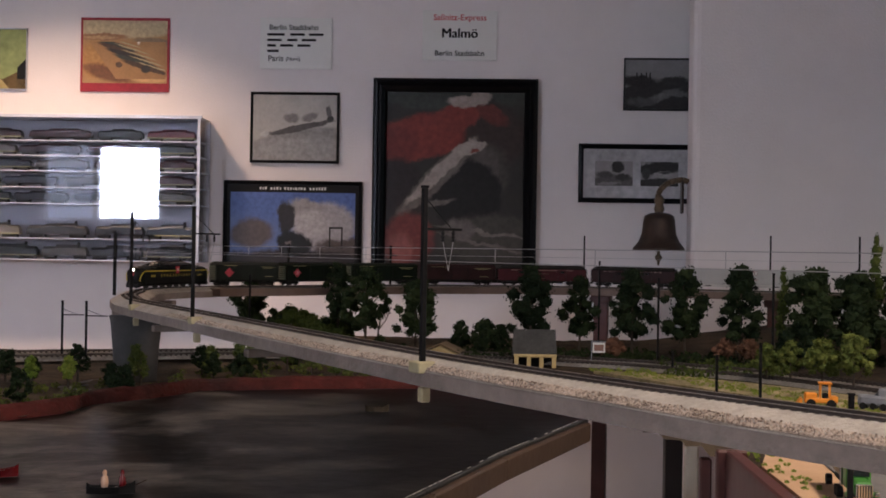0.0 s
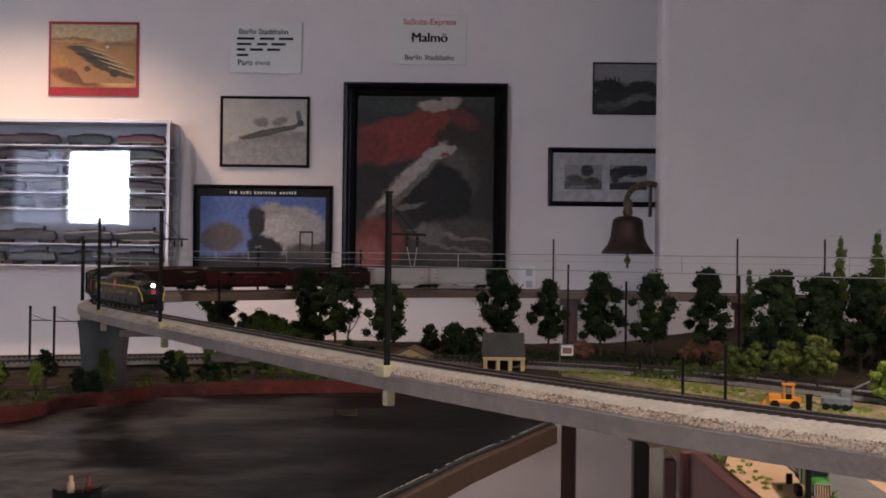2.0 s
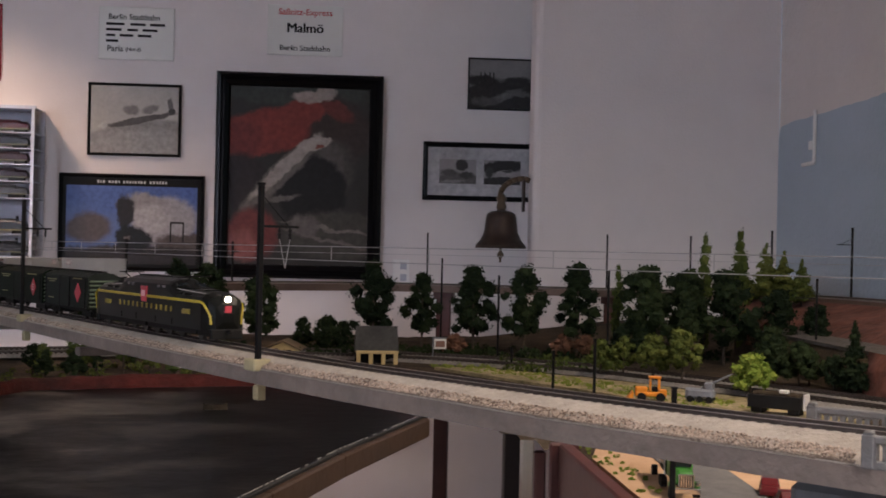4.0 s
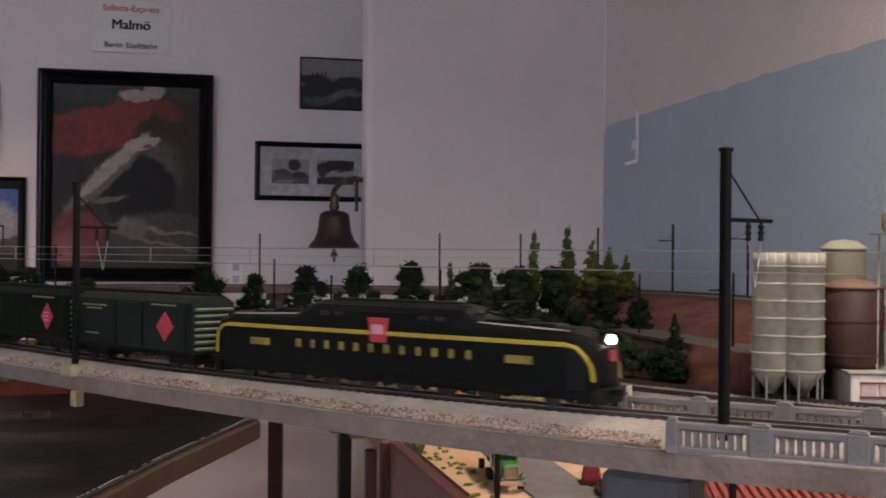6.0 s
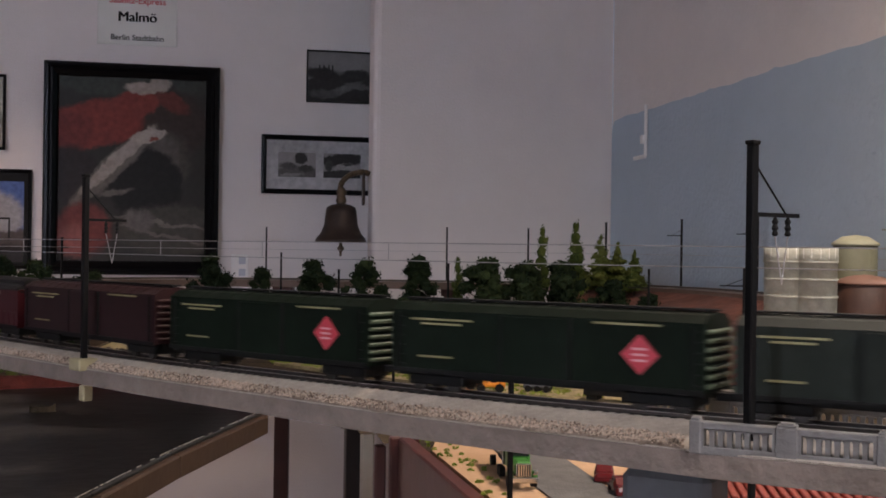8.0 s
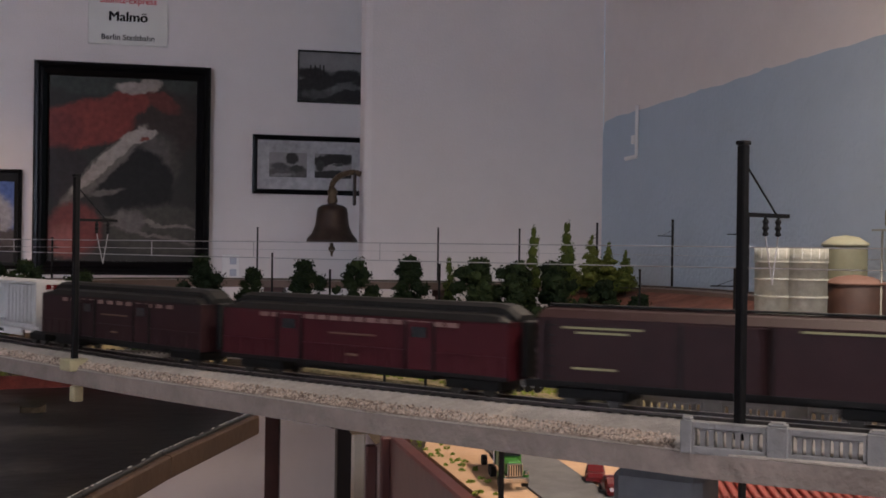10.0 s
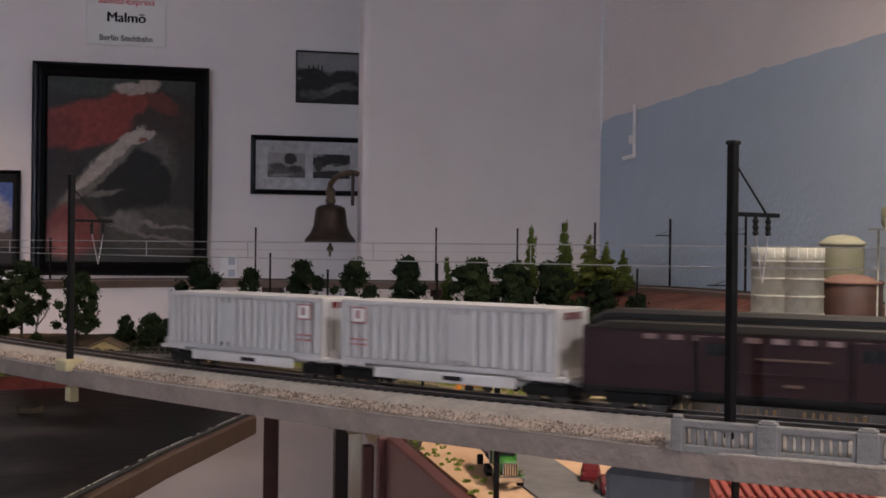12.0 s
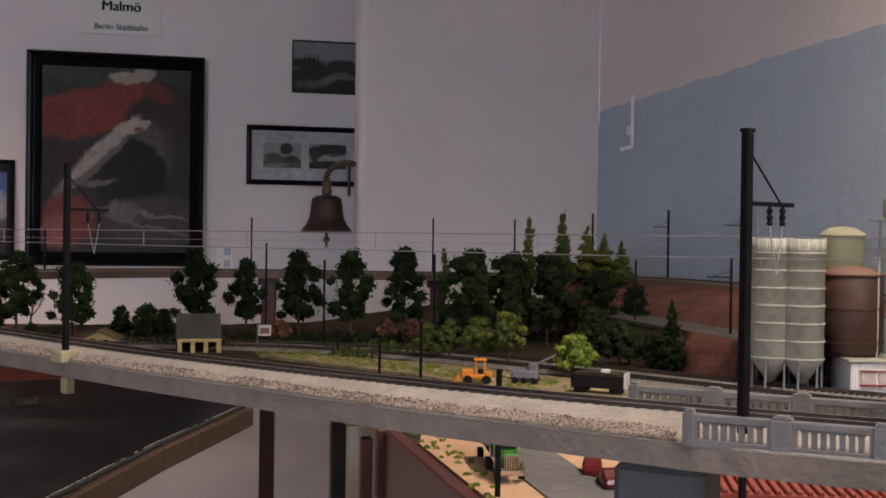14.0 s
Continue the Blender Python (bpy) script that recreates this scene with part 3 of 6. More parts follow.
    # two photographs near the projecting wall
    wood = [(.0, -.055, .22, .065, 3, .12, (.030, .029, .029)), (-.09, .01, .06, .02, 0, .5, (.026, .025, .025)), (.03, .012, .05, .014, 0, .5, (.035, .034, .034)), (-.02, -.045, .07, .012, 24, .6, (.13, .13, .13)),
            (.04, -.03, .05, .010, -8, .6, (.11, .11, .11)), (-.08, -.06, .05, .015, 0, .7, (.08, .08, .08))]
    t, w, h = framed("black-framed grey photograph of a river landscape", .518, .80, 1.682, 1.861, .005, .012, BLACK_FRAME, painted("print_river", (.21, .205, .205), wood, 420, .014, 45))
    for x in (-.10, -.085, -.068, -.055):
        flat("chimney", [(x, .0), (x + .001, .04), (x + .005, .04), (x + .006, .0)], 1, C("grey_woods", (.035, .034, .034), .6, 40), t)
    t, w, h = framed("black-framed pair of grey photographs in a white mount", .368, .86, 1.365, 1.566, .017, .018, BLACK_FRAME, C("mount_white", (.52, .51, .52), .05))
    left = [(.0, -.035, .09, .03, 3, .3, (.10, .097, .092)), (.012, .022, .022, .020, 0, .35, (.035, .033, .032)), (-.03, -.005, .03, .012, 0, .6, (.075, .072, .07)), (.03, -.012, .025, .012, 0, .5, (.05, .048, .046)), (-.02, -.035, .04, .006, 4, .7, (.22, .21, .205))]
    right = [(0, .02, .08, .022, 4, .3, (.030, .029, .028)), (0, -.035, .09, .02, 0, .3, (.040, .038, .037)), (.012, -.002, .034, .011, 3, .25, (.30, .29, .28)), (-.045, .0, .015, .02, 0, .5, (.05, .05, .048)), (.02, .004, .02, .004, 3, .5, (.06, .06, .058))]
    for x, fs, n in ((-.125, left, "print_pair_far"), (.030, right, "print_pair_near")):
        fs = [(fx + x, *rest) for fx, *rest in fs]
        flat("photograph", [(x - .064, -.042), (x + .064, -.042), (x + .064, .042), (x - .064, .042)], 0, painted(n, (.27, .26, .255), fs, 480, .014, 50), t)
    # enamel destination boards
    t, w, h = framed("white destination board with black and red lettering", -.174, .083, 1.847, 2.019, 0, 0, WHITE, SIGN_WHITE, "sign")
    part("board", slab((0, -.003, 0), (2 * w, .007, 2 * h), .002), SIGN_WHITE, t)
    words("Saßnitz-Express", .029, .0004, RED_INK, t, pose(0, -.0075, .052, 90, 0, 0))
    words("Malmö", .046, .0006, INK, t, pose(-.0016, -.0075, -.008, 90, 0, 0))
    words("Malmö", .046, .0006, INK, t, pose(.0016, -.0077, -.0075, 90, 0, 0))
    words("Berlin Stadtbahn", .026, .0004, INK, t, pose(0, -.0075, -.07, 90, 0, 0))
    t, w, h = framed("white destination board with black lettering", -.737, -.486, 1.812, 1.99, 0, 0, WHITE, SIGN_WHITE, "sign")
    part("board", slab((0, -.003, 0), (2 * w, .007, 2 * h), .002), SIGN_WHITE, t)
    words("Berlin Stadtbahn", .026, .0005, INK, t, pose(-.008, -.0075, .046, 90, 0, 0))
    for k, (row) in enumerate((((-.10, .06), (-.02, .05), (.045, .05)), ((-.10, .05), (-.03, .035), (.02, .05)), ((-.10, .03), (-.055, .045), (.005, .045)), ((-.10, .04),))):
        for x, l in row:
            flat("text_bar", [(x, .026 - .019 * k), (x + l, .026 - .019 * k), (x + l, .034 - .019 * k), (x, .034 - .019 * k)], 2, INK, t)
    words("Paris", .028, .0005, INK, t, pose(-.07, -.0075, -.062, 90, 0, 0))
    words("(Nord)", .018, .0005, INK, t, pose(-.01, -.0075, -.060, 90, 0, 0))
    # white plate low on the wall
    t = thing("wall_plate", pose(.30, 4.049, 1.115), "white plastic double outlet plate on the wall", "outlet")
    part("plate", slab((0, -.003, 0), (.058, .006, .085), .002), WHITE, t)
    for z in (-.02, .02):
        part("socket", slab((.008, -.0075, z), (.022, .003, .024), .001), ACRYLIC, t)


def bell():
    t = thing("ship_bell", pose(.567, 3.48, 1.309), "dark bronze bell on a curved brass wall bracket", "bell")
    prof = [(.077, -.108), (.074, -.098), (.060, -.082), (.050, -.058), (.046, -.02), (.043, -.006), (.030, .002), (.008, .006)]
    part("bell_body", lathe(prof, 32), BRONZE, t, "", True)
    part("clapper", lathe([(.004, -.10), (.005, -.118), (.010, -.124), (.010, -.132), (.004, -.137), (.003, -.15)], 12), BRASS, t, "", True)
    part("crown", lathe([(.012, .004), (.016, .015), (.012, .03), (.016, .042), (.008, .055)], 16), BRASS, t, "", True)
    bm = bmesh.new()
    arc = [(-.004 + .0, 0, .045)] + [(.068 - .072 * math.cos(radians(a)), 0, .05 + .052 * math.sin(radians(a))) for a in range(10, 92, 16)] + [(.084, 0, .096)]
    for a, b in zip(arc[:-1], arc[1:]):
        cyl(bm, a, b, .0085, seg=12)
    part("bracket", bm, BRASS, t, "", True)
    part("mounting_plate", slab((.066, 0, .05), (.006, .034, .095), .002), BRONZE, t)


def display_case():
    x0, x1, z0, z1, y0, y1 = -2.6, -.905, 1.14, 1.625, 3.90, 4.045
    t = thing("display_case", pose(x0, y0, z0), "clear acrylic wall display case full of model engines", "display case")
    W, H, D = x1 - x0, z1 - z0, y1 - y0
    part("back", slab((W / 2, D - .004, H / 2), (W, .006, H)), mat("case_back", (.46, .46, .52), .6, scale=8, var=.1), t)
    part("front_pane", slab((W / 2, .002, H / 2), (W, .004, H)), CLEAR, t).visible_shadow = False
    part("side_pane", slab((W - .002, D / 2, H / 2), (.004, D - .01, H)), CLEAR, t).visible_shadow = False
    for x in (.004, W - .004):
        part("post", slab((x, .002, H / 2), (.009, .009, H)), ACRYLIC, t)
    levels = [.0, .072, .19, .245, .30, .352, .403]
    for z in levels + [H]:
        part("shelf", slab((W / 2, D / 2, z), (W, D - .012, .003)), ACRYLIC, t)
    part("top_rail", slab((W / 2, .002, H), (W + .01, .010, .010)), ACRYLIC, t)
    cols = [(.02, .02, .025), (.10, .015, .015), (.30, .28, .24), (.03, .05, .08), (.16, .03, .03), (.05, .05, .05), (.35, .34, .30), (.02, .03, .025)]
    r = random.Random(4)
    for k, z in enumerate(levels):
        x = W - .03
        n = 0
        while x > .5:
            l = r.uniform(.15, .22)
            c = (.42, .03, .04) if k == 6 and n == 0 else cols[(k * 3 + n * 5) % 8]
            e = thing("model_engine", pose(x0 + x - l / 2, y0 + .06, z0 + z + .003), "small model locomotive standing on the case shelf", "model engine", "engines in the case")
            big = 1.25 if k < 2 else 1.0
            hh = .030 * big
            secs = []
            for u, a in ((-.5, .55), (-.46, .8), (-.2, .8), (-.18, 1), (.30, 1), (.32, .82), (.46, .8), (.5, .5)):
                secs.append([(u * l, -.014, .012), (u * l, -.015, .012 + hh * .7 * a), (u * l, -.009, .012 + hh * a), (u * l, .009, .012 + hh * a), (u * l, .015, .012 + hh * .7 * a), (u * l, .014, .012)])
            part("body", loft(secs), mat("engine_paint%d" % ((k * 3 + n * 5) % 8 if c in cols else 9), tuple(q * .34 for q in c), .35, scale=40, var=.4, spec=.3), e)
            part("running_board", slab((0, 0, .0125), (l * 1.0, .033, .003)), UNDER if n % 3 else PALE_YELLOW, e)
            for u in (-.33, .33):
                part("bogie", slab((u * l, 0, .006), (l * .24, .026, .0115), .001), UNDER, e)
            if k < 2:
                part("stack", bar((l * .3, 0, .012 + hh * .8), (l * .3, 0, .012 + hh * 1.25), .005), UNDER, e)
            x -= l + r.uniform(.008, .03)
            n += 1


def wall_hook():
    t = thing("wall_tube", pose(1.389, 3.12, 1.455), "white hooked tube fixed on the blue wall", "bracket")
    part("tube", bar((-.008, 0, .0), (-.008, 0, .145), .005), WHITE, t)
    part("hook", bar((-.008, 0, .0), (-.03, .03, -.006), .006), WHITE, t)
    part("clip", slab((-.005, .03, .05), (.010, .02, .025), .002), WHITE, t)


room()
pictures()
bell()
display_case()
wall_hook()


# ---- bridge and track ----
S_A, S_B = 4.55, 8.3          # the concrete deck runs between these


DECK_S = (6.2, 6.45, 6.6, 6.7, 6.8, 6.86, 6.9, 9.0)
DECK_W = (0, -.002, .002, .010, .0135, .019, .0245, .0255)


def widths(pts, a, b):
    n = len(pts)
    return [float(np.interp(a + (b - a) * i / (n - 1), DECK_S, DECK_W)) for i in range(n)]


def bridge():
    pts = line_pts(S_A, S_B, .03)
    wd = widths(pts, S_A, S_B)
    t = thing("railway_bridge", pose(0, 0, 0), "long grey concrete model railway viaduct deck", "bridge")
    part("deck", sweep(pts, [(.034, 1.093), (.034, 1.0815), (.024, 1.080), (-.034, 1.080), (-.034, 1.093)], wd), CONCRETE, t, "aged grey concrete deck")
    part("ballast_bed", sweep(pts, [(.0335, 1.0940), (.0316, 1.0950), (.0235, 1.1000), (.0168, 1.1024), (.0146, 1.10165), (-.0146, 1.10165), (-.0168, 1.1022), (-.033, 1.0945), (-.033, 1.0932), (.0335, 1.0932)], wd), BALLAST, t, "pale grey granular ballast")
    pts2 = line_pts(6.0, 6.883, .03)
    wd2 = widths(pts2, 6.0, 6.883)
    part("gravel_strip", sweep(pts2, [(.0333, 1.0947), (.0318, 1.0956), (.0318, 1.0935), (.0333, 1.0935)], wd2), GRAVEL, t, "tan loose gravel strip")
    for s in np.arange(4.7, 6.3, .42):
        p, a = beside(s, 0.0, 0)
        o = part("cross_beam", slab((0, 0, 1.072), (.016, .06, .009), .001), CONCRETE, t)
        o.matrix_basis = pose(p[0], p[1], 0, 0, 0, a)
    # loose stones
    r = random.Random(2)
    bm = bmesh.new()
    for k in range(9500):
        s = 5.6 + 1.28 * r.random() ** .6
        w = float(np.interp(s, DECK_S, DECK_W))
        lo, hi = .0258 + w * .52, .0330 + w
        f = r.random() ** .75
        off = lo + (hi - lo) * f
        z = float(np.interp(off, [.0235, .0316 + w, .0335 + w], [1.1000, 1.0953, 1.0945]))
        p, a = beside(s, off, z + r.random() * .0006)
        q = r.uniform(.0003, .0009)
        m = Matrix.Translation(p) @ Euler((r.random() * 6, r.random() * 6, r.random() * 6)).to_matrix().to_4x4()
        v = [bm.verts.new(m @ Vector(c)) for c in ((q, 0, 0), (-q, 0, .2 * q), (0, q, 0), (0, -q, 0), (0, 0, q), (0, 0, -q))]
        for i, j, l in ((0, 2, 4), (2, 1, 4), (1, 3, 4), (3, 0, 4), (2, 0, 5), (1, 2, 5), (3, 1, 5), (0, 3, 5)):
            bm.faces.new((v[i], v[j], v[l]))
    tagged(part("ballast_stones", bm, STONES), "loose tan and white ballast stones on the deck edge", "gravel", "", "stuff")


def piers():
    def oval(n, a, b):
        return [(a * math.cos(2 * math.pi * k / n), b * math.sin(2 * math.pi * k / n)) for k in range(n)]
    for s, off, a, b, ang, lab in ((5.285, .0, .036, .020, 60, "wide tapered grey pier standing at the lake shore, darkened for shade"),):
        p, h = beside(s, off, .962)
        t = thing("bridge_pier", pose(*p, 0, 0, 12), lab, "pier")
        bm = loft([[(x * k, y * k, z) for x, y in oval(24, a, b)] for k, z in ((.92, 0), (1.0, .05), (1.12, .10), (1.2, .1145))])
        # pier grey darkened, so its shade is part of the base colour
        part("shaft", bm, mat("shaded_pier_grey", (.058, .055, .052), .8, scale=40, var=.35), t, "", True)
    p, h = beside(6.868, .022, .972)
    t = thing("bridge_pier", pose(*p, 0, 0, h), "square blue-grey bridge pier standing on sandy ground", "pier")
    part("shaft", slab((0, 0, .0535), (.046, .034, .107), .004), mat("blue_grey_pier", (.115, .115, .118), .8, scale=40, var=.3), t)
    # pole footings clamped on the deck edge
    for s in (6.385, 5.757, 5.42):
        p, h = beside(s, .03, 1.0965)
        t = thing("pole_footing", pose(*p, 0, 0, h), "pale yellow pole footing block on the deck edge", "footing", "pole footings")
        part("block", slab((0, 0, 0), (.017, .016, .009), .001), BLOCK, t)
        part("hanger", slab((0, .002, -.022), (.008, .008, .012), .001), BLOCK, t)


def track(name, pts_fn, a, b, z, label, ties=True, tie_step=.0075):
    t = thing(name, pose(0, 0, 0), label, "track")
    pts = pts_fn(a, b)
    for off in (-.00825, .00825):
        part("rail", sweep(pts, [(off - .0005, z - .0003), (off + .0005, z - .0003), (off + .0005, z - .0018), (off + .0011, z - .0022), (off - .0011, z - .0022), (off - .0005, z - .0018)]), RAIL, t)
        part("rail_head", sweep(pts, [(off - .0005, z), (off + .0005, z), (off + .0005, z - .0003), (off - .0005, z - .0003)]), RAIL_HEAD, t, "worn bright rail head")
    return t


def main_track():
    t = track("main_track", lambda a, b: line_pts(a, b, .015), float(RUN[0]) + .05, 8.9, RAIL_Z, "single main line track on dark sleepers")
    me = slab((0, 0, 0), (.0032, .030, .0018), .0003)
    first = part("sleeper", me, TIE, t)
    first.location = (0, -5, 1.09)
    s, data, n = 5.75, first.data, 0
    spots = np.arange(5.7, 7.45, .0075)
    for s in spots:
        p, a = beside(s, 0, RAIL_Z - .0030)
        o = first if n == 0 else new("sleeper", data)
        o.parent = t
        o.matrix_basis = pose(*p, 0, 0, a)
        n += 1
    bm = bmesh.new()
    for s in list(np.arange(float(RUN[0]) + .1, 5.7, .0085)) + list(np.arange(7.45, 8.6, .0085)):
        p, a = beside(s, 0, RAIL_Z - .0030)
        box(bm, (0, 0, 0), (.0032, .030, .0018), pose(*p, 0, 0, a))
    tagged(part("sleeper_bed", bm, TIE, t), "dark sleepers of the far line", "", "", "stuff")


def balustrade(off, s0, bay, n, lab):
    """n bays of slotted panels between wide posts, from s0 on along the line."""
    p0, _ = beside(s0, off, 1.0927)
    p1, _ = beside(s0 + bay * n, off, 1.0927)
    d = Vector(p1) - Vector(p0)
    L = d.length
    t = thing("balustrade", pose(*p0, 0, 0, math.degrees(math.atan2(d.y, d.x))), lab, "balustrade", "bridge balustrades")
    pitch = L / n
    base = part("base_rail", slab((L / 2, 0, .0019), (L, .0052, .0038), .0004), BALUSTRADE, t)
    part("top_rail", slab((L / 2, 0, .0136), (L, .0048, .0036), .0006), BALUSTRADE, t)
    bm = slab((0, 0, .0078), (.0098, .0062, .0156), .0005)
    box(bm, (0, 0, .0162), (.0088, .0056, .0012), None, .0004)
    box(bm, (0, 0, .0171), (.0060, .0048, .0010), None, .0004)
    post = part("post", bm, BALUSTRADE, t)
    bm = slab((0, 0, .0080), (.0056, .0062, .0156), .0005)
    box(bm, (0, 0, .0165), (.0044, .0050, .0020), None, .0006)
    part("end_post", bm, BALUSTRADE, t).location = (.0016, 0, 0)
    w = .0023
    bal = part("baluster", loft([[(x * k, -y, z), (x * k, y, z), (-x * k, y, z), (-x * k, -y, z)] for x, y, z, k in
                                 ((w / 2, .0015, .0036, 1.25), (w / 2, .0015, .0046, 1.0), (w / 2, .0015, .0100, 1.0), (w / 2, .0015, .0110, 1.3), (w / 2, .0015, .0119, 2.1))]), BALUSTRADE, t)
    m, used = 8, False
    for k in range(1, n + 1):
        o = post if k == 1 else new("post", post.data)
        o.parent = t
        o.location = (k * pitch, 0, 0)
    for k in range(n):
        x0, x1 = k * pitch + (.0042 if k == 0 else .0049), (k + 1) * pitch - .0049
        part("pilaster", slab((x0 + .0008, 0, .0076), (.0014, .0052, .0150)), BALUSTRADE, t)
        part("pilaster", slab((x1 - .0008, 0, .0076), (.0014, .0052, .0150)), BALUSTRADE, t)
        a, b = x0 + .0010, x1 - .0010
        for j in range(1, m):
            o = new("baluster", bal.data) if used else bal
            used = True
            o.parent = t
            o.location = (a + (b - a) * j / m, 0, 0)


def pole(p, h, arm, ang, label, r=.0032, insul=True, group="catenary poles"):
    t = thing("catenary_pole", pose(p[0], p[1], p[2], 0, 0, ang), label, "catenary pole", group)
    part("mast", slab((0, 0, h / 2), (2 * r, 2 * r, h), r * .25), MAST, t)
    part("cap", slab((0, 0, h + .001), (2 * r + .001, 2 * r + .001, .002), r * .2), MAST, t)
    if arm:
        z = h * .765
        part("arm", slab((0, arm / 2, z), (.0022, arm, .0020)), MAST, t)
        part("brace", bar((0, 0, z + arm * (.75 if insul else .3)), (0, arm * .75, z), .0005, seg=6), MAST, t)
        if insul:
            for f in (.5, .78):
                part("insulator", lathe([(.0008, -.009), (.0016, -.008), (.0010, -.0065), (.0017, -.005), (.0010, -.0035), (.0016, -.002), (.0006, 0)], 8), UNDER, t).location = (0, arm * f, z - .001)
                part("hanger_rod", bar((0, arm * f, z - .010), (0, arm * .66, z - .033), .00035, seg=6), WIRE, t)
    return t


def catenary():
    for s, off in ((6.9115, .051), (6.385, .030), (5.757, .034), (5.42, .036)):
        p, a = beside(s, off, 1.100)
        pole(p, .138, .034, a - (25 if s > 6.5 else 0), "tall black catenary pole with a bracket arm at the deck edge", .0022)
    p, a = beside(5.06, .028, 1.10)
    pole(p, .115, 0, a, "tall black catenary pole at the outer bend", .003)
    # poles of the rear line: run, height
    for s, h, arm in ((2.072, .166, .05), (2.351, .163, .05), (2.560, .156, .045), (2.756, .14, 0), (2.963, .14, .025), (3.434, .135, 0), (3.95, .10, .03), (4.25, .10, .03)):
        p, a = beside(s + FAR_SHIFT, .03, 1.0995)
        pole(p, h, arm, a, "thin black catenary pole beside the rear line", .0022, False, "rear line poles")
    # poles on the low ground
    for x, y, z, h, ang in ((1.02, 1.80, 1.035, .125, 70), (.995, 2.15, 1.0, .15, 70), (.412, 2.35, .97, .17, 90), (.33, 2.75, .97, .20, 90), (.622, 2.28, .97, .185, 90), (-.75, 2.234, .97, .11, -80), (-.686, 2.185, .97, .112, -80), (.4906, 1.794, .97, .085, 90), (.4376, 1.862, .97, .06, 90), (.415, 2.173, .97, .04, 90), (.3702, .935, .973, .105, 90), (.470, .70, .973, .105, 90), (-.45, 2.55, .97, .16, 90)):
        pole((x, y, z), h, .04 if x < -.6 or x > .9 else 0, ang, "thin black line pole standing on the low ground", .0021, False, "line poles on the ground")
    # wires along the bridge
    for z, name in ((1.1800, "contact_wire"), (1.1905, "messenger_wire")):
        bm = tube([beside(s, .012, z)[0] for s in np.arange(4.6, 8.2, .05)], .0003)
        t = thing("overhead_wire", pose(0, 0, 0), "thin bright overhead wire strung along the bridge", "wire", "overhead wires")
        part(name, bm, WIRE, t)
        if name == "messenger_wire":
            for s in np.arange(4.7, 8.0, .11):
                a, b = beside(s, .012, 1.1905)[0], beside(s, .012, 1.1800)[0]
                part("dropper", bar(a, b, .0003, seg=5), WIRE, t)
    bm = tube([beside(s, 0, 1.178)[0] for s in np.arange(.9, 4.6, .08)], .0005)
    part("contact_wire", bm, WIRE, thing("overhead_wire", pose(0, 0, 0), "thin bright overhead wire over the rear line", "wire", "overhead wires"))


# ---- benchwork, lake and land ----
SHORE = [(-1.35, 1.20), (-.66, 1.36), (-.535, 1.443), (-.485, 1.52), (-.475, 1.62), (-.415, 1.70), (-.368, 1.80), (-.198, 1.86), (-.056, 1.89), (.08, 1.89), (.14, 1.72), (.215, 1.60)]


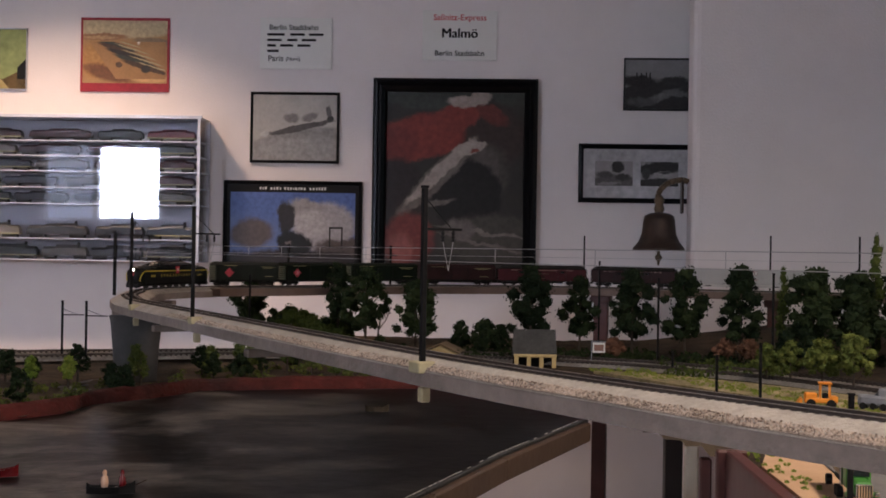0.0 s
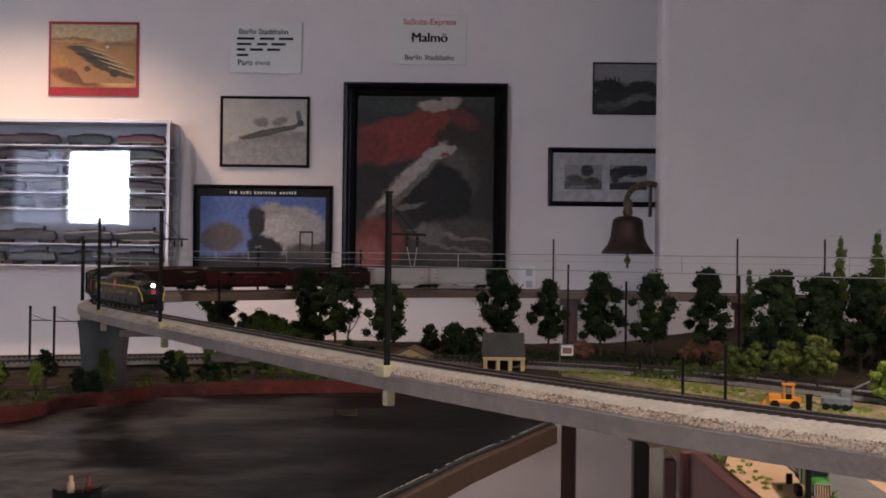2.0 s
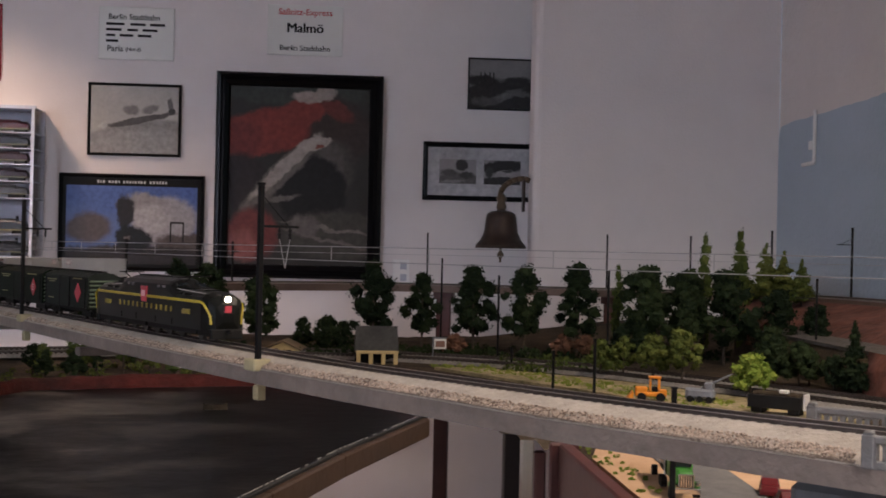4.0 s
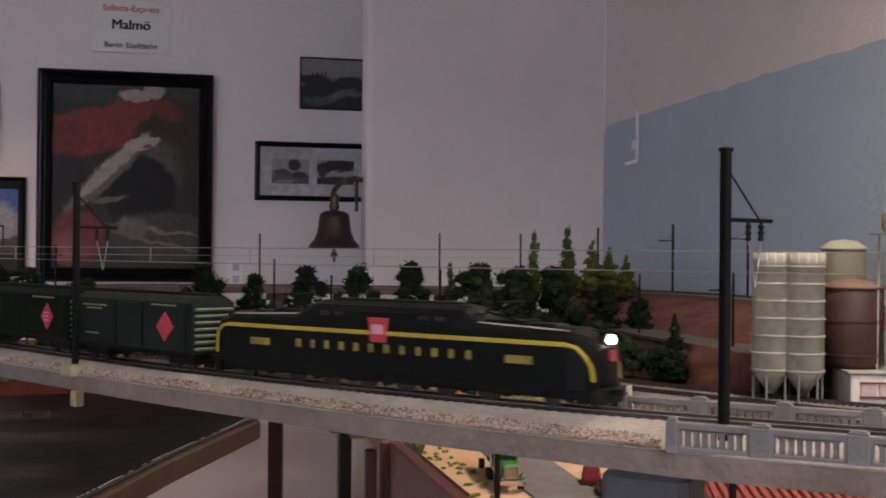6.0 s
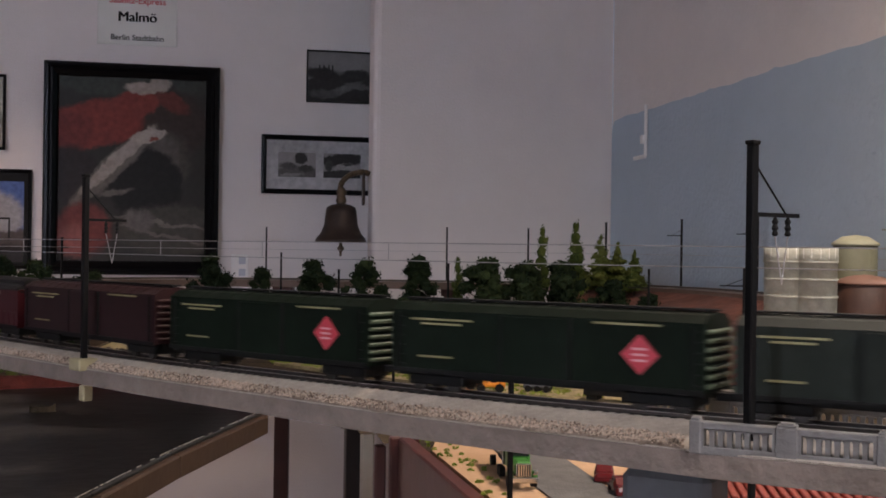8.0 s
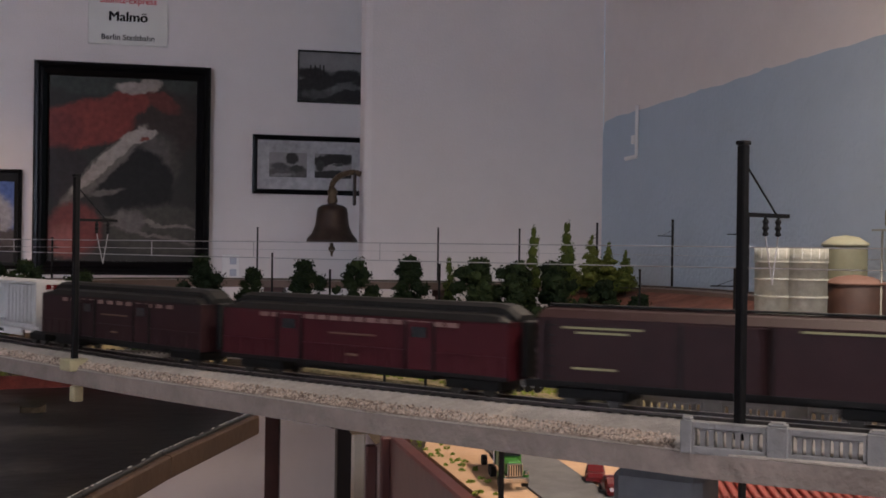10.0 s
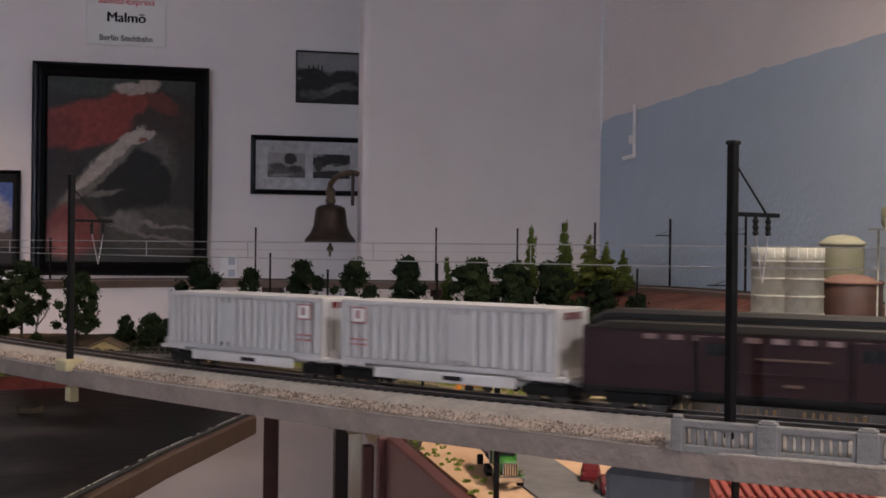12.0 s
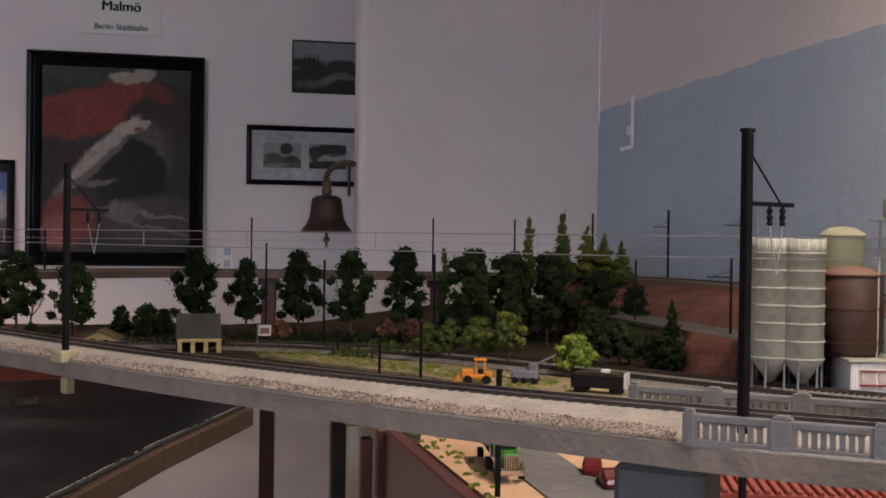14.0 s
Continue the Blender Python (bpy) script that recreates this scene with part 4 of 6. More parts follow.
def land():
    # water sheet
    w = [(-1.35, -.2), (-.41, -.2), (.022, 1.062), (.0895, 1.262), (.199, 1.54), (.215, 1.60), (.215, 2.0), (-.5, 2.0), (-1.35, 1.9)]
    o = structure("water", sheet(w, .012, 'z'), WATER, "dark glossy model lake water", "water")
    o.location.z = .953
    t = thing("lake_table", pose(0, 0, 0), "wooden lake table edge with a dark rim and pale glint pieces", "table")
    for p, q in (((-.41, -.2), (.022, 1.062)), ((.022, 1.062), (.0895, 1.262)), ((.0895, 1.262), (.2035, 1.552))):
        d = Vector((q[0] - p[0], q[1] - p[1]))
        ang = math.degrees(math.atan2(d.y, d.x))
        o = part("edge_board", slab((d.length / 2, -.007, -.0125), (d.length, .010, .025), .002), WOOD, t)
        o.matrix_basis = pose(p[0], p[1], .965, 0, 0, ang)
        o = part("rim", slab((d.length / 2, -.0005, .001), (d.length, .004, .004), .001), mat("black_rim", (.02, .02, .02), .5, scale=40), t)
        o.matrix_basis = pose(p[0], p[1], .965, 0, 0, ang)
        n = int(d.length / .013)
        # small pale pieces put in for the broken glints on the rim
        bm = bmesh.new()
        r = random.Random(6)
        for k in range(n):
            if r.random() < .9:
                box(bm, ((k + .5) * d.length / n, .002 + r.uniform(-.0006, .0006), .0033), (.010 * r.uniform(.4, 1.4), .0008 * r.uniform(.5, 1.4), .0006))
        o = part("rim_glint", bm, mat("pale_glint_colour", (.5, .48, .45), .3, scale=50), t)
        tagged(o, "pale broken glints along the rim, built as small pieces", "", "", "stuff")
        o.matrix_basis = pose(p[0], p[1], .965, 0, 0, ang)
    # red clay bank round the lake
    bm = bmesh.new()
    r = random.Random(3)
    P = []
    for (x0, y0), (x1, y1) in zip(SHORE[:-1], SHORE[1:]):
        n = max(2, int(math.hypot(x1 - x0, y1 - y0) / .012))
        P += [(x0 + (x1 - x0) * k / n, y0 + (y1 - y0) * k / n) for k in range(n)]
    rows = []
    for x, y in P:
        j = noise.noise((x * 30, y * 30, 0)) * .004
        rows.append([bm.verts.new((x + dx + j, y + dy + j, z + noise.noise((x * 40, y * 40, z * 90)) * .0025)) for dx, dy, z in ((0, -.004, .958), (0, .0, .970), (-.002, .004, .979), (-.004, .016, .984), (-.006, .05, .975))])
    for p, q in zip(rows[:-1], rows[1:]):
        for k in range(4):
            bm.faces.new((p[k], q[k], q[k + 1], p[k + 1]))
    structure("bank", bm, REDBANK, "red clay lake bank", "bank", True)
    # the low ground, one sheet with uneven height
    bm = bmesh.new()
    nx, ny = 150, 130
    X0, X1, Y0, Y1 = -1.35, 1.38, .52, 3.02

    def inside(x, y):
        if x < -.42 and y > 2.42:
            return False
        if x < .215:
            sy = np.interp(x, [q[0] for q in SHORE[:10]], [q[1] for q in SHORE[:10]]) if x < .08 else 1.89
            if x >= .08:
                sy = float(np.interp(x, [.08, .14, .215], [1.89, 1.72, 1.60]))
            return y > sy + .005
        if x < .345:
            return y > float(np.interp(x, [.215, .345], [1.60, 1.26]))
        return True
    vs = {}
    for i in range(nx + 1):
        for j in range(ny + 1):
            x, y = X0 + (X1 - X0) * i / nx, Y0 + (Y1 - Y0) * j / ny
            z = .968 + .006 * noise.noise((x * 6, y * 6, 0)) + .002 * noise.noise((x * 40, y * 40, 3))
            z += .05 * max(0, min(1, (y - 2.50) / .3)) * max(0, min(1, (x - .45) / .35))
            if x > .34 and y < 1.5:
                z = .970 + .0008 * noise.noise((x * 30, y * 30, 0))
            vs[i, j] = (x, y, z)
    made = {}

    def vert(k):
        if k not in made:
            made[k] = bm.verts.new(vs[k])
        return made[k]
    for i in range(nx):
        for j in range(ny):
            x, y, _ = vs[i, j]
            if inside(x + .009, y + .009):
                bm.faces.new((vert((i, j)), vert((i + 1, j)), vert((i + 1, j + 1)), vert((i, j + 1))))
    structure("ground", bm, SOIL, "uneven dark soil ground of the model landscape", "ground", True)
    structure("meadow", sheet([(.27, 2.17), (.38, 1.98), (.50, 1.80), (.58, 1.64), (.68, 1.52), (.80, 1.50), (.72, 1.75), (.60, 1.93), (.52, 2.02), (.36, 2.16)], .006, 'z'), MEADOW, "dry grassy meadow strip", "ground").location.z = .967
    structure("sand_lot", sheet([(.36, .56), (.36, 1.20), (.43, 1.45), (.75, 1.45), (.95, 1.2), (1.0, .56)], .006, 'z'), SAND, "flat orange sand lot under the bridge", "ground").location.z = .9675
    structure("road", sheet([(.395, .60), (.412, 1.0), (.43, 1.25), (.49, 1.25), (.475, 1.0), (.47, .60)], .006, 'z'), ASPHALT, "dark asphalt model road", "road").location.z = .9695
    # front board, posts and legs
    structure("fascia", slab((.345, .86, .9385), (.016, .82, .077), .002), REDBOARD, "red-brown painted front board of the layout table", "fascia")
    structure("fascia_end", slab((.345, 1.277, .9385), (.034, .012, .077), .002), REDBOARD, "red-brown painted end board", "fascia")
    for x, y, sx, m, lab in ((.4755, 2.55, .037, DARKLEG, "dark brown square table leg"), (.3387, 1.50, .0165, CREAM, "cream painted square table leg"), (.3335, 1.372, .0135, REDBOARD, "red-brown square table leg"), (-.9, 1.2, .04, DARKLEG, "dark brown square table leg"), (1.2, .7, .04, DARKLEG, "dark brown square table leg")):
        t = thing("table_leg", pose(x, y, 0), lab, "table leg", "table legs")
        part("leg", slab((0, 0, .476), (sx, sx, .952), .002), m, t)
        part("foot", slab((0, 0, .01), (sx * 1.3, sx * 1.3, .02), .002), m, t)
    # shelf of the rear line
    pts = line_pts(float(RUN[0]) + .05, 4.56, .04)
    structure("rear_shelf", sweep(pts, [(.05, 1.0995), (.05, 1.082), (-.06, 1.082), (-.06, 1.0995)]), SHELF, "brown wooden shelf carrying the rear line", "shelf")
    structure("rear_ballast", sweep(pts, [(.03, 1.0998), (.016, 1.1012), (-.016, 1.1012), (-.03, 1.0998)]), mat("dull_ballast", (.16, .14, .125), .95, scale=200, var=.4), "dull grey ballast of the rear line", "ballast")
    for s in (2.95, 3.388):
        p, a = beside(s + FAR_SHIFT, 0, 0)
        t = thing("shelf_post", pose(p[0], p[1], .0, 0, 0, a), "red-brown wooden post under the shelf", "post", "shelf posts")
        part("post", slab((0, 0, .541), (.037, .022, 1.082), .002), REDBOARD, t)
        part("cap", slab((0, 0, 1.072), (.052, .04, .018), .002), REDBOARD, t)

    # red rock cuttings in two steps
    R0 = float(RUN[np.argmin(np.hypot(LINE[:, 0] - 1.30, LINE[:, 1] - 1.60))])
    def rock(name, a, b, off0, off1, z0, z1, seed, material=REDROCK, label="rough red rock cutting below the line", category="rock"):
        bm = bmesh.new()
        rows = []
        for s in np.arange(a, b, .02):
            row = []
            for k in range(9):
                f = k / 8
                p, _ = beside(s, off0 + (off1 - off0) * f, z0 + (z1 - z0) * (f ** .7))
                d = noise.noise((p[0] * 22, p[1] * 22, p[2] * 30 + seed)) * .012 * math.sin(math.pi * f)
                row.append(bm.verts.new((p[0] - d, p[1] - d, p[2] + d * .4)))
            rows.append(row)
        for p, q in zip(rows[:-1], rows[1:]):
            for k in range(8):
                bm.faces.new((p[k], q[k], q[k + 1], p[k + 1]))
        structure(name, bm, material, label, category, True)
    rock("rock_upper", R0, R0 + 1.25, -.23, -.055, 1.036, 1.092, 1)
    rock("rock_lower", R0, R0 + .30, -.345, -.325, .965, 1.036, 5)
    rock("bank_slope", R0 + .27, R0 + .96, -.362, -.318, .966, 1.0362, 9, SOIL, "dark earth slope rising to the terrace", "slope")
    pts = line_pts(R0, R0 + .9, .03)
    structure("terrace", sweep(pts, [(-.22, 1.0365), (-.22, 1.030), (-.325, 1.030), (-.325, 1.0365)]), mat("terrace_soil", (.09, .08, .07), .95, scale=60, var=.4, bump=.6), "grey-brown terrace between the cuttings", "ground")
    # low tracks
    for k, (pl, lab) in enumerate(([[(1.3, 1.05), (.98, 1.42), (.74, 1.80), (.55, 2.06), (.35, 2.23), (.1, 2.33), (-.3, 2.34), (-.7, 2.2), (-1.3, 1.9)], "low level track on grey roadbed"], [[(1.3, 1.18), (1.02, 1.5), (.80, 1.86), (.60, 2.14), (.38, 2.31), (.1, 2.42), (-.3, 2.43), (-.8, 2.27), (-1.3, 2.0)], "low level track on grey roadbed"])):
        q = np.array(pl)
        d = np.r_[0, np.cumsum(np.hypot(*np.diff(q, axis=0).T))]
        s = np.arange(0, d[-1], .02)
        q = np.c_[np.interp(s, d, q[:, 0]), np.interp(s, d, q[:, 1])]
        kk = np.hanning(13) / np.hanning(13).sum()
        q = np.c_[np.convolve(np.pad(q[:, 0], 6, 'edge'), kk, 'valid'), np.convolve(np.pad(q[:, 1], 6, 'edge'), kk, 'valid')]
        pts = [(x, y, .972) for x, y in q]
        t = thing("low_track", pose(0, 0, 0), lab, "track", "low level tracks")
        part("roadbed", sweep(pts, [(.024, 0), (.016, .006), (-.016, .006), (-.024, 0)]), mat("grey_roadbed", (.20, .185, .165), .95, scale=220, var=.4, bump=.6), t)
        for off in (-.00825, .00825):
            part("rail", sweep(pts, [(off - .0008, .0105), (off + .0008, .0105), (off + .0008, .008), (off - .0008, .008)]), RAIL, t)
        bm = bmesh.new()
        for a, b in zip(pts[:-1], pts[1:]):
            ang = math.degrees(math.atan2(b[1] - a[1], b[0] - a[0]))
            for f in (0, .5):
                box(bm, (0, 0, .0072), (.0036, .030, .0018), pose(a[0] + (b[0] - a[0]) * f, a[1] + (b[1] - a[1]) * f, .972, 0, 0, ang))
        tagged(part("sleeper_bed", bm, TIE, t), "dark sleepers", "", "", "stuff")


# ---- trees ----
def leaves(bm, c, rx, rz, n, size, r):
    for _ in range(n):
        d = Vector((r.gauss(0, 1), r.gauss(0, 1), r.gauss(0, 1))).normalized() * r.uniform(.55, 1.08)
        p = Vector(c) + Vector((d.x * rx, d.y * rx, d.z * rz))
        m = Euler((r.random() * 6, r.random() * 6, r.random() * 6)).to_matrix()
        q = size * r.uniform(.6, 1.3)
        v = [bm.verts.new(p + m @ Vector(k)) for k in ((-q, -q * .6, 0), (q, -q * .7, q * .2), (q * .8, q * .6, 0), (-q * .7, q * .7, q * .3))]
        bm.faces.new(v)


def tree(x, y, z, h, w, kind, seed, label, dens=1.0):
    r = random.Random(seed)
    lm = {"dark": LEAF_DARK, "mid": LEAF_MID, "light": LEAF_LIGHT, "rust": LEAF_RUST, "column": LEAF_MID, "conifer": LEAF_DARK, "pine": LEAF_MID}[kind]
    t = thing("tree", pose(x, y, z, 0, 0, r.random() * 360), label, "tree", "model trees")
    bm = bmesh.new()
    tr = max(.0022, h * .018)
    cyl(bm, (0, 0, -.004), (h * .01, 0, h * .4), tr, tr * .65, 8)
    cyl(bm, (h * .01, 0, h * .4), (0, h * .01, h * .85), tr * .65, tr * .2, 7)
    clumps = []
    if kind in ("column", "conifer", "pine"):
        for k in range(11):
            f = k / 10
            rad = w * (1.05 - f * .95) if kind in ("conifer", "pine") else w * math.sin(math.pi * (.12 + .82 * f)) ** .6
            for _ in range(2):
                a = r.random() * 6.28
                clumps.append((math.cos(a) * rad * .4, math.sin(a) * rad * .4, h * (.14 + .84 * f), rad * .75, h * .06))
    else:
        lo = .27 if kind == "dark" else .36
        n = int((34 if kind == "dark" else 26) * dens)
        for k in range(n):
            f = (k + r.random()) / n
            wide = w * 1.12 * (1.0 - .55 * abs(f - .38) - .42 * f * f)
            a = k * 2.4 + r.uniform(-.5, .5)
            d = wide * r.uniform(.15, .88)
            cr = w * r.uniform(.20, .36)
            cz = h * (lo + (1 - lo - .06) * f)
            clumps.append((math.cos(a) * d, math.sin(a) * d, cz, cr, cr * .8))
            if k % 3 == 0:
                cyl(bm, (0, 0, max(h * .20, cz - h * .16)), (math.cos(a) * d, math.sin(a) * d, cz), tr * .34, tr * .14, 5)
    part("trunk", bm, BARK, t)
    bm = bmesh.new()
    for c in clumps:
        m = Matrix.Translation(c[:3]) @ Matrix.Diagonal((c[3] * .72, c[3] * .72, c[4] * .72, 1))
        g = bmesh.ops.create_icosphere(bm, subdivisions=2, radius=1, matrix=m)
        for v in g["verts"]:
            v.co += Vector((noise.noise(v.co * 160), noise.noise(v.co * 160 + Vector((9, 0, 0))), noise.noise(v.co * 160 + Vector((0, 9, 0))))) * c[3] * .55
        leaves(bm, c[:3], c[3] * 1.1, c[4] * 1.1, 62, max(.0012, min(.0026, c[3] * .15)), r)
    part("crown", bm, lm, t)
    return t


def plants():
    big = [(.163, 2.521, .203, .062), (.273, 2.585, .180, .047), (.379, 2.506, .198, .056), (.489, 2.499, .195, .062), (.595, 2.45, .208, .056),
           (.725, 2.38, .205, .068), (.785, 2.32, .20, .066), (.875, 2.33, .200, .072), (.976, 2.30, .162, .056), (1.045, 2.27, .132, .042), (.83, 2.42, .19, .06),
           (-.083, 2.537, .163, .058), (-.20, 2.60, .192, .060), (-.27, 2.66, .20, .045), (-.49, 2.78, .165, .055)]
    for k, (x, y, h, w) in enumerate(big):
        tree(x, y, .966 + (.05 * max(0, min(1, (y - 2.50) / .3)) if x > .5 else 0), h, w, "dark", k + 1, "tall dark green broad-leaved model tree with an open trunk")
    for k, (x, y, h, w) in enumerate([(.014, 2.531, .076, .026), (.068, 2.460, .080, .036), (.10, 2.5, .07, .025), (-.42, 2.75, .07, .04), (.70, 2.35, .10, .05), (.93, 2.2, .09, .04)]):
        tree(x, y, .966, h, w, "dark", 50 + k, "low dark green bushy model tree")
    for k, (x, y, h, w) in enumerate([(.686, 2.47, .194, .015), (.872, 2.45, .262, .018), (.948, 2.45, .274, .020)]):
        tree(x, y, .968, h, w, "column", 70 + k, "slender yellow-green columnar model tree")
    for k, (x, y, h, w) in enumerate([(1.045, 2.72, .115, .040), (1.085, 2.67, .135, .044), (1.115, 2.63, .118, .040), (1.145, 2.60, .10, .034)]):
        tree(x, y, 1.085, h, w, "pine", 80 + k, "small olive green conifer on the rear ledge")
    tree(.941, 1.86, .966, .118, .030, "conifer", 90, "dark green conical conifer below the cutting")
    for k, (x, y, h, w) in enumerate([(.875, 1.93, .085, .032), (.905, 1.96, .07, .030), (.925, 1.90, .06, .026), (.850, 1.98, .09, .034)]):
        tree(x, y, .966, h, w, "dark", 92 + k, "low dark green bushy model tree at the foot of the slope")
    for k, (x, y, h, w) in enumerate([(.553, 2.028, .075, .027), (.593, 2.024, .080, .027), (.632, 1.973, .086, .036), (.669, 1.924, .101, .037), (-.39, 2.75, .085, .06), (-.29, 2.7, .06, .06), (-.34, 2.72, .065, .05)]):
        tree(x, y, .966, h, w, "mid", 100 + k, "low olive green model tree with a rounded crown")
    tree(.733, 1.768, .966, .072, .040, "light", 120, "bright yellow-green rounded model tree")
    for k, (x, y) in enumerate([(.56, 2.42), (.60, 2.38), (.93, 2.42), (.97, 2.4), (.33, 2.42)]):
        tree(x, y, .966 if k != 2 else .99, .055 if k < 2 else .12 if k < 4 else .05, .03, "rust", 130 + k, "rust-brown autumn shrub below the tall trees")
    for k in range(46):
        r = random.Random(300 + k)
        x = -.95 + .0195 * k + r.uniform(-.015, .015)
        y = float(np.interp(x, [q[0] for q in SHORE[:10]], [q[1] for q in SHORE[:10]])) + r.uniform(.03, .32 if x > -.5 else .5)
        tree(x, y, .968, r.uniform(.04, .07), r.uniform(.013, .024), ("mid", "dark", "light")[k % 3 if x < -.55 else k % 2], 300 + k, "small green sapling near the lake shore", .7)
    # bare tree
    t = thing("bare_tree", pose(-.175, 2.62, .966), "bare grey leafless model tree", "tree")
    bm = bmesh.new()
    r = random.Random(5)

    def branch(p, d, l, rad, k):
        q = p + d * l
        cyl(bm, p, q, rad, rad * .65, 6)
        if k:
            for _ in range(3):
                branch(q, (d + Vector((r.uniform(-.8, .8), r.uniform(-.8, .8), r.uniform(-.1, .5)))).normalized(), l * .66, rad * .62, k - 1)
    branch(Vector((0, 0, 0)), Vector((.05, 0, 1)), .045, .0032, 3)
    part("trunk", bm, GREY_WOOD, t)
    # shrubs and grass
    for name, lm, n, area, rad, lab in (("undergrowth", LEAF_DARK, 190, (.0, 1.1, 2.35, 2.6), .016, "dark undergrowth below the trees"),
                                        ("shore_grass", LEAF_MID, 260, (-1.2, .05, 1.9, 2.3), .008, "dull green grass tufts along the shore"),
                                        ("meadow_tufts", LEAF_LIGHT, 190, (.28, .75, 1.6, 2.2), .0052, "yellow-green grass tufts on the meadow"),
                                        ("shrub_row", LEAF_MID, 60, (.40, .62, 2.1, 2.32), .014, "olive shrubs beside the low track"),
                                        ("roadside_weeds", LEAF_LIGHT, 45, (.358, .39, .85, 1.3), .0028, "bright green weeds beside the road")):
        r = random.Random(hash(name) % 1 + len(name))
        bm = bmesh.new()
        x0, x1, y0, y1 = area
        for _ in range(n):
            x, y = r.uniform(x0, x1), r.uniform(y0, y1)
            if name == "shore_grass":
                sy = float(np.interp(x, [q[0] for q in SHORE[:10]], [q[1] for q in SHORE[:10]]))
                y = sy + r.uniform(.015, .4)
            if name == "meadow_tufts":
                x = float(np.interp(y, [1.5, 1.64, 1.8, 1.98, 2.17], [.72, .64, .56, .45, .31])) + r.uniform(-.045, .06)
            z = .9735 if name != "roadside_weeds" else .974
            s = rad * r.uniform(.6, 1.4)
            leaves(bm, (x, y, z), s, s * .7, 40, max(.001, s * .2), r)
        tagged(part(name, bm, lm), lab, "vegetation", "", "stuff")


# ---- buildings and machines ----
def small_buildings():
    t = thing("platform_shelter", pose(.164, 2.255, .967, 0, 0, 4), "small shelter with a big dark grey roof and straw-coloured posts", "shelter")
    part("roof", sheet([(-.042, .024), (.042, .024), (.040, .076), (-.040, .076)], .004), DARKROOF, t).matrix_basis = pose(0, -.012, 0, -14, 0, 0)
    part("roof_back", sheet([(-.042, .024), (.042, .024), (.040, .076), (-.040, .076)], .004), DARKROOF, t).matrix_basis = pose(0, .030, 0, 14, 0, 0)
    for x in (-.036, -.012, .012, .036):
        part("post", slab((x, -.012, .013), (.008, .006, .026), .001), STRAW, t)
    part("beam", slab((0, -.012, .025), (.082, .007, .006), .001), STRAW, t)
    part("back_wall", slab((0, .02, .013), (.08, .004, .026)), INK, t)
    t = thing("bungalow", pose(-.02, 2.44, .967, 0, 0, -8), "small ochre bungalow with a low tan gable roof", "house")
    part("wall", sheet([(-.036, 0), (.036, 0), (.036, .012), (0, .028), (-.036, .012)], .06), STRAW, t).location = (0, .03, 0)
    for sgn in (-1, 1):
        part("roof", slab((0, 0, 0), (.046, .072, .003), .0008), TANROOF, t).matrix_basis = pose(.020 * sgn, 0, .0225, 0, 24 * sgn, 0)
    part("window", slab((.014, -.0315, .009), (.010, .002, .008)), GLASS_DARK, t)
    part("door", slab((-.012, -.0315, .008), (.008, .002, .016)), TANROOF, t)
    t = thing("station_sign", pose(.275, 2.28, .967), "small white station sign on a grey post", "sign")
    part("post", bar((0, 0, 0), (0, 0, .055), .0012), GREYMETAL, t)
    part("board", slab((.014, 0, .040), (.024, .002, .020), .0005), SIGN_WHITE, t)
    part("cap", slab((.014, 0, .0515), (.028, .004, .002)), GREYMETAL, t)
    part("picture", slab((.014, -.0015, .040), (.018, .001, .012)), SALMON, t)
    # silos
    t = thing("silo_pair", pose(.987, 1.55, .967, 0, 0, -14), "pair of tall weathered white banded silos on legs", "silo")
    for x, y in ((-.024, .012), (.018, -.006)):
        prof = [(.004, .018), (.029, .052), (.029, .206), (.030, .2065), (.030, .228), (.028, .228), (.027, .212), (.004, .214)]
        o = part("silo", lathe(prof, 28), SILO, t, "", True)
        o.location = (x, y, 0)
        for k in range(7):
            part("band", lathe([(.0292, -.001), (.0306, -.001), (.0306, .001), (.0292, .001)], 28), SILO, o).location = (0, 0, .055 + .0255 * k)
        for a in range(0, 360, 60):
            part("leg", slab((.027 * math.cos(radians(a)), .027 * math.sin(radians(a)), .026), (.003, .003, .052)), GREYMETAL, o)
        for a in range(0, 360, 24):
            part("rail_post", bar((.0295 * math.cos(radians(a)), .0295 * math.sin(radians(a)), .213), (.0295 * math.cos(radians(a)), .0295 * math.sin(radians(a)), .2295), .0006, seg=5), WHITE, o)
    # factory with tanks
    t = thing("factory", pose(1.135, 1.535, .967, 0, 0, -16), "white corrugated factory building with red-framed windows", "factory")
    part("wall", slab((0, 0, .026), (.13, .10, .052), .001), WHITE, t)
    rib = None
    for k in range(30):
        if rib is None:
            rib = part("rib", slab((0, -.0512, .026), (.0016, .0016, .05)), WHITE, t)
            o = rib
        else:
            o = new("rib", rib.data)
            o.parent = t
        o.location = (-.062 + k * .0043, 0, 0)
    part("roof", slab((0, 0, .054), (.138, .108, .004), .001), SILO, t)
    for k in range(4):
        w = part("window", slab((-.04 + .026 * k, -.0525, .030), (.022, .002, .018)), mat("pale_panes", (.55, .45, .44), .4, scale=50), t)
        part("frame", slab((-.04 + .026 * k, -.0530, .0195), (.026, .003, .0022)), REDTILE, w)
        part("frame", slab((-.04 + .026 * k, -.0530, .0400), (.026, .003, .0022)), REDTILE, w)
    t = thing("storage_tank", pose(1.097, 1.565, 1.0225), "rust-brown round storage tank with a salmon roof", "tank")
    part("shell", lathe([(.037, 0), (.045, .010), (.045, .120), (.044, .121)], 32), RUSTTANK, t, "", True)
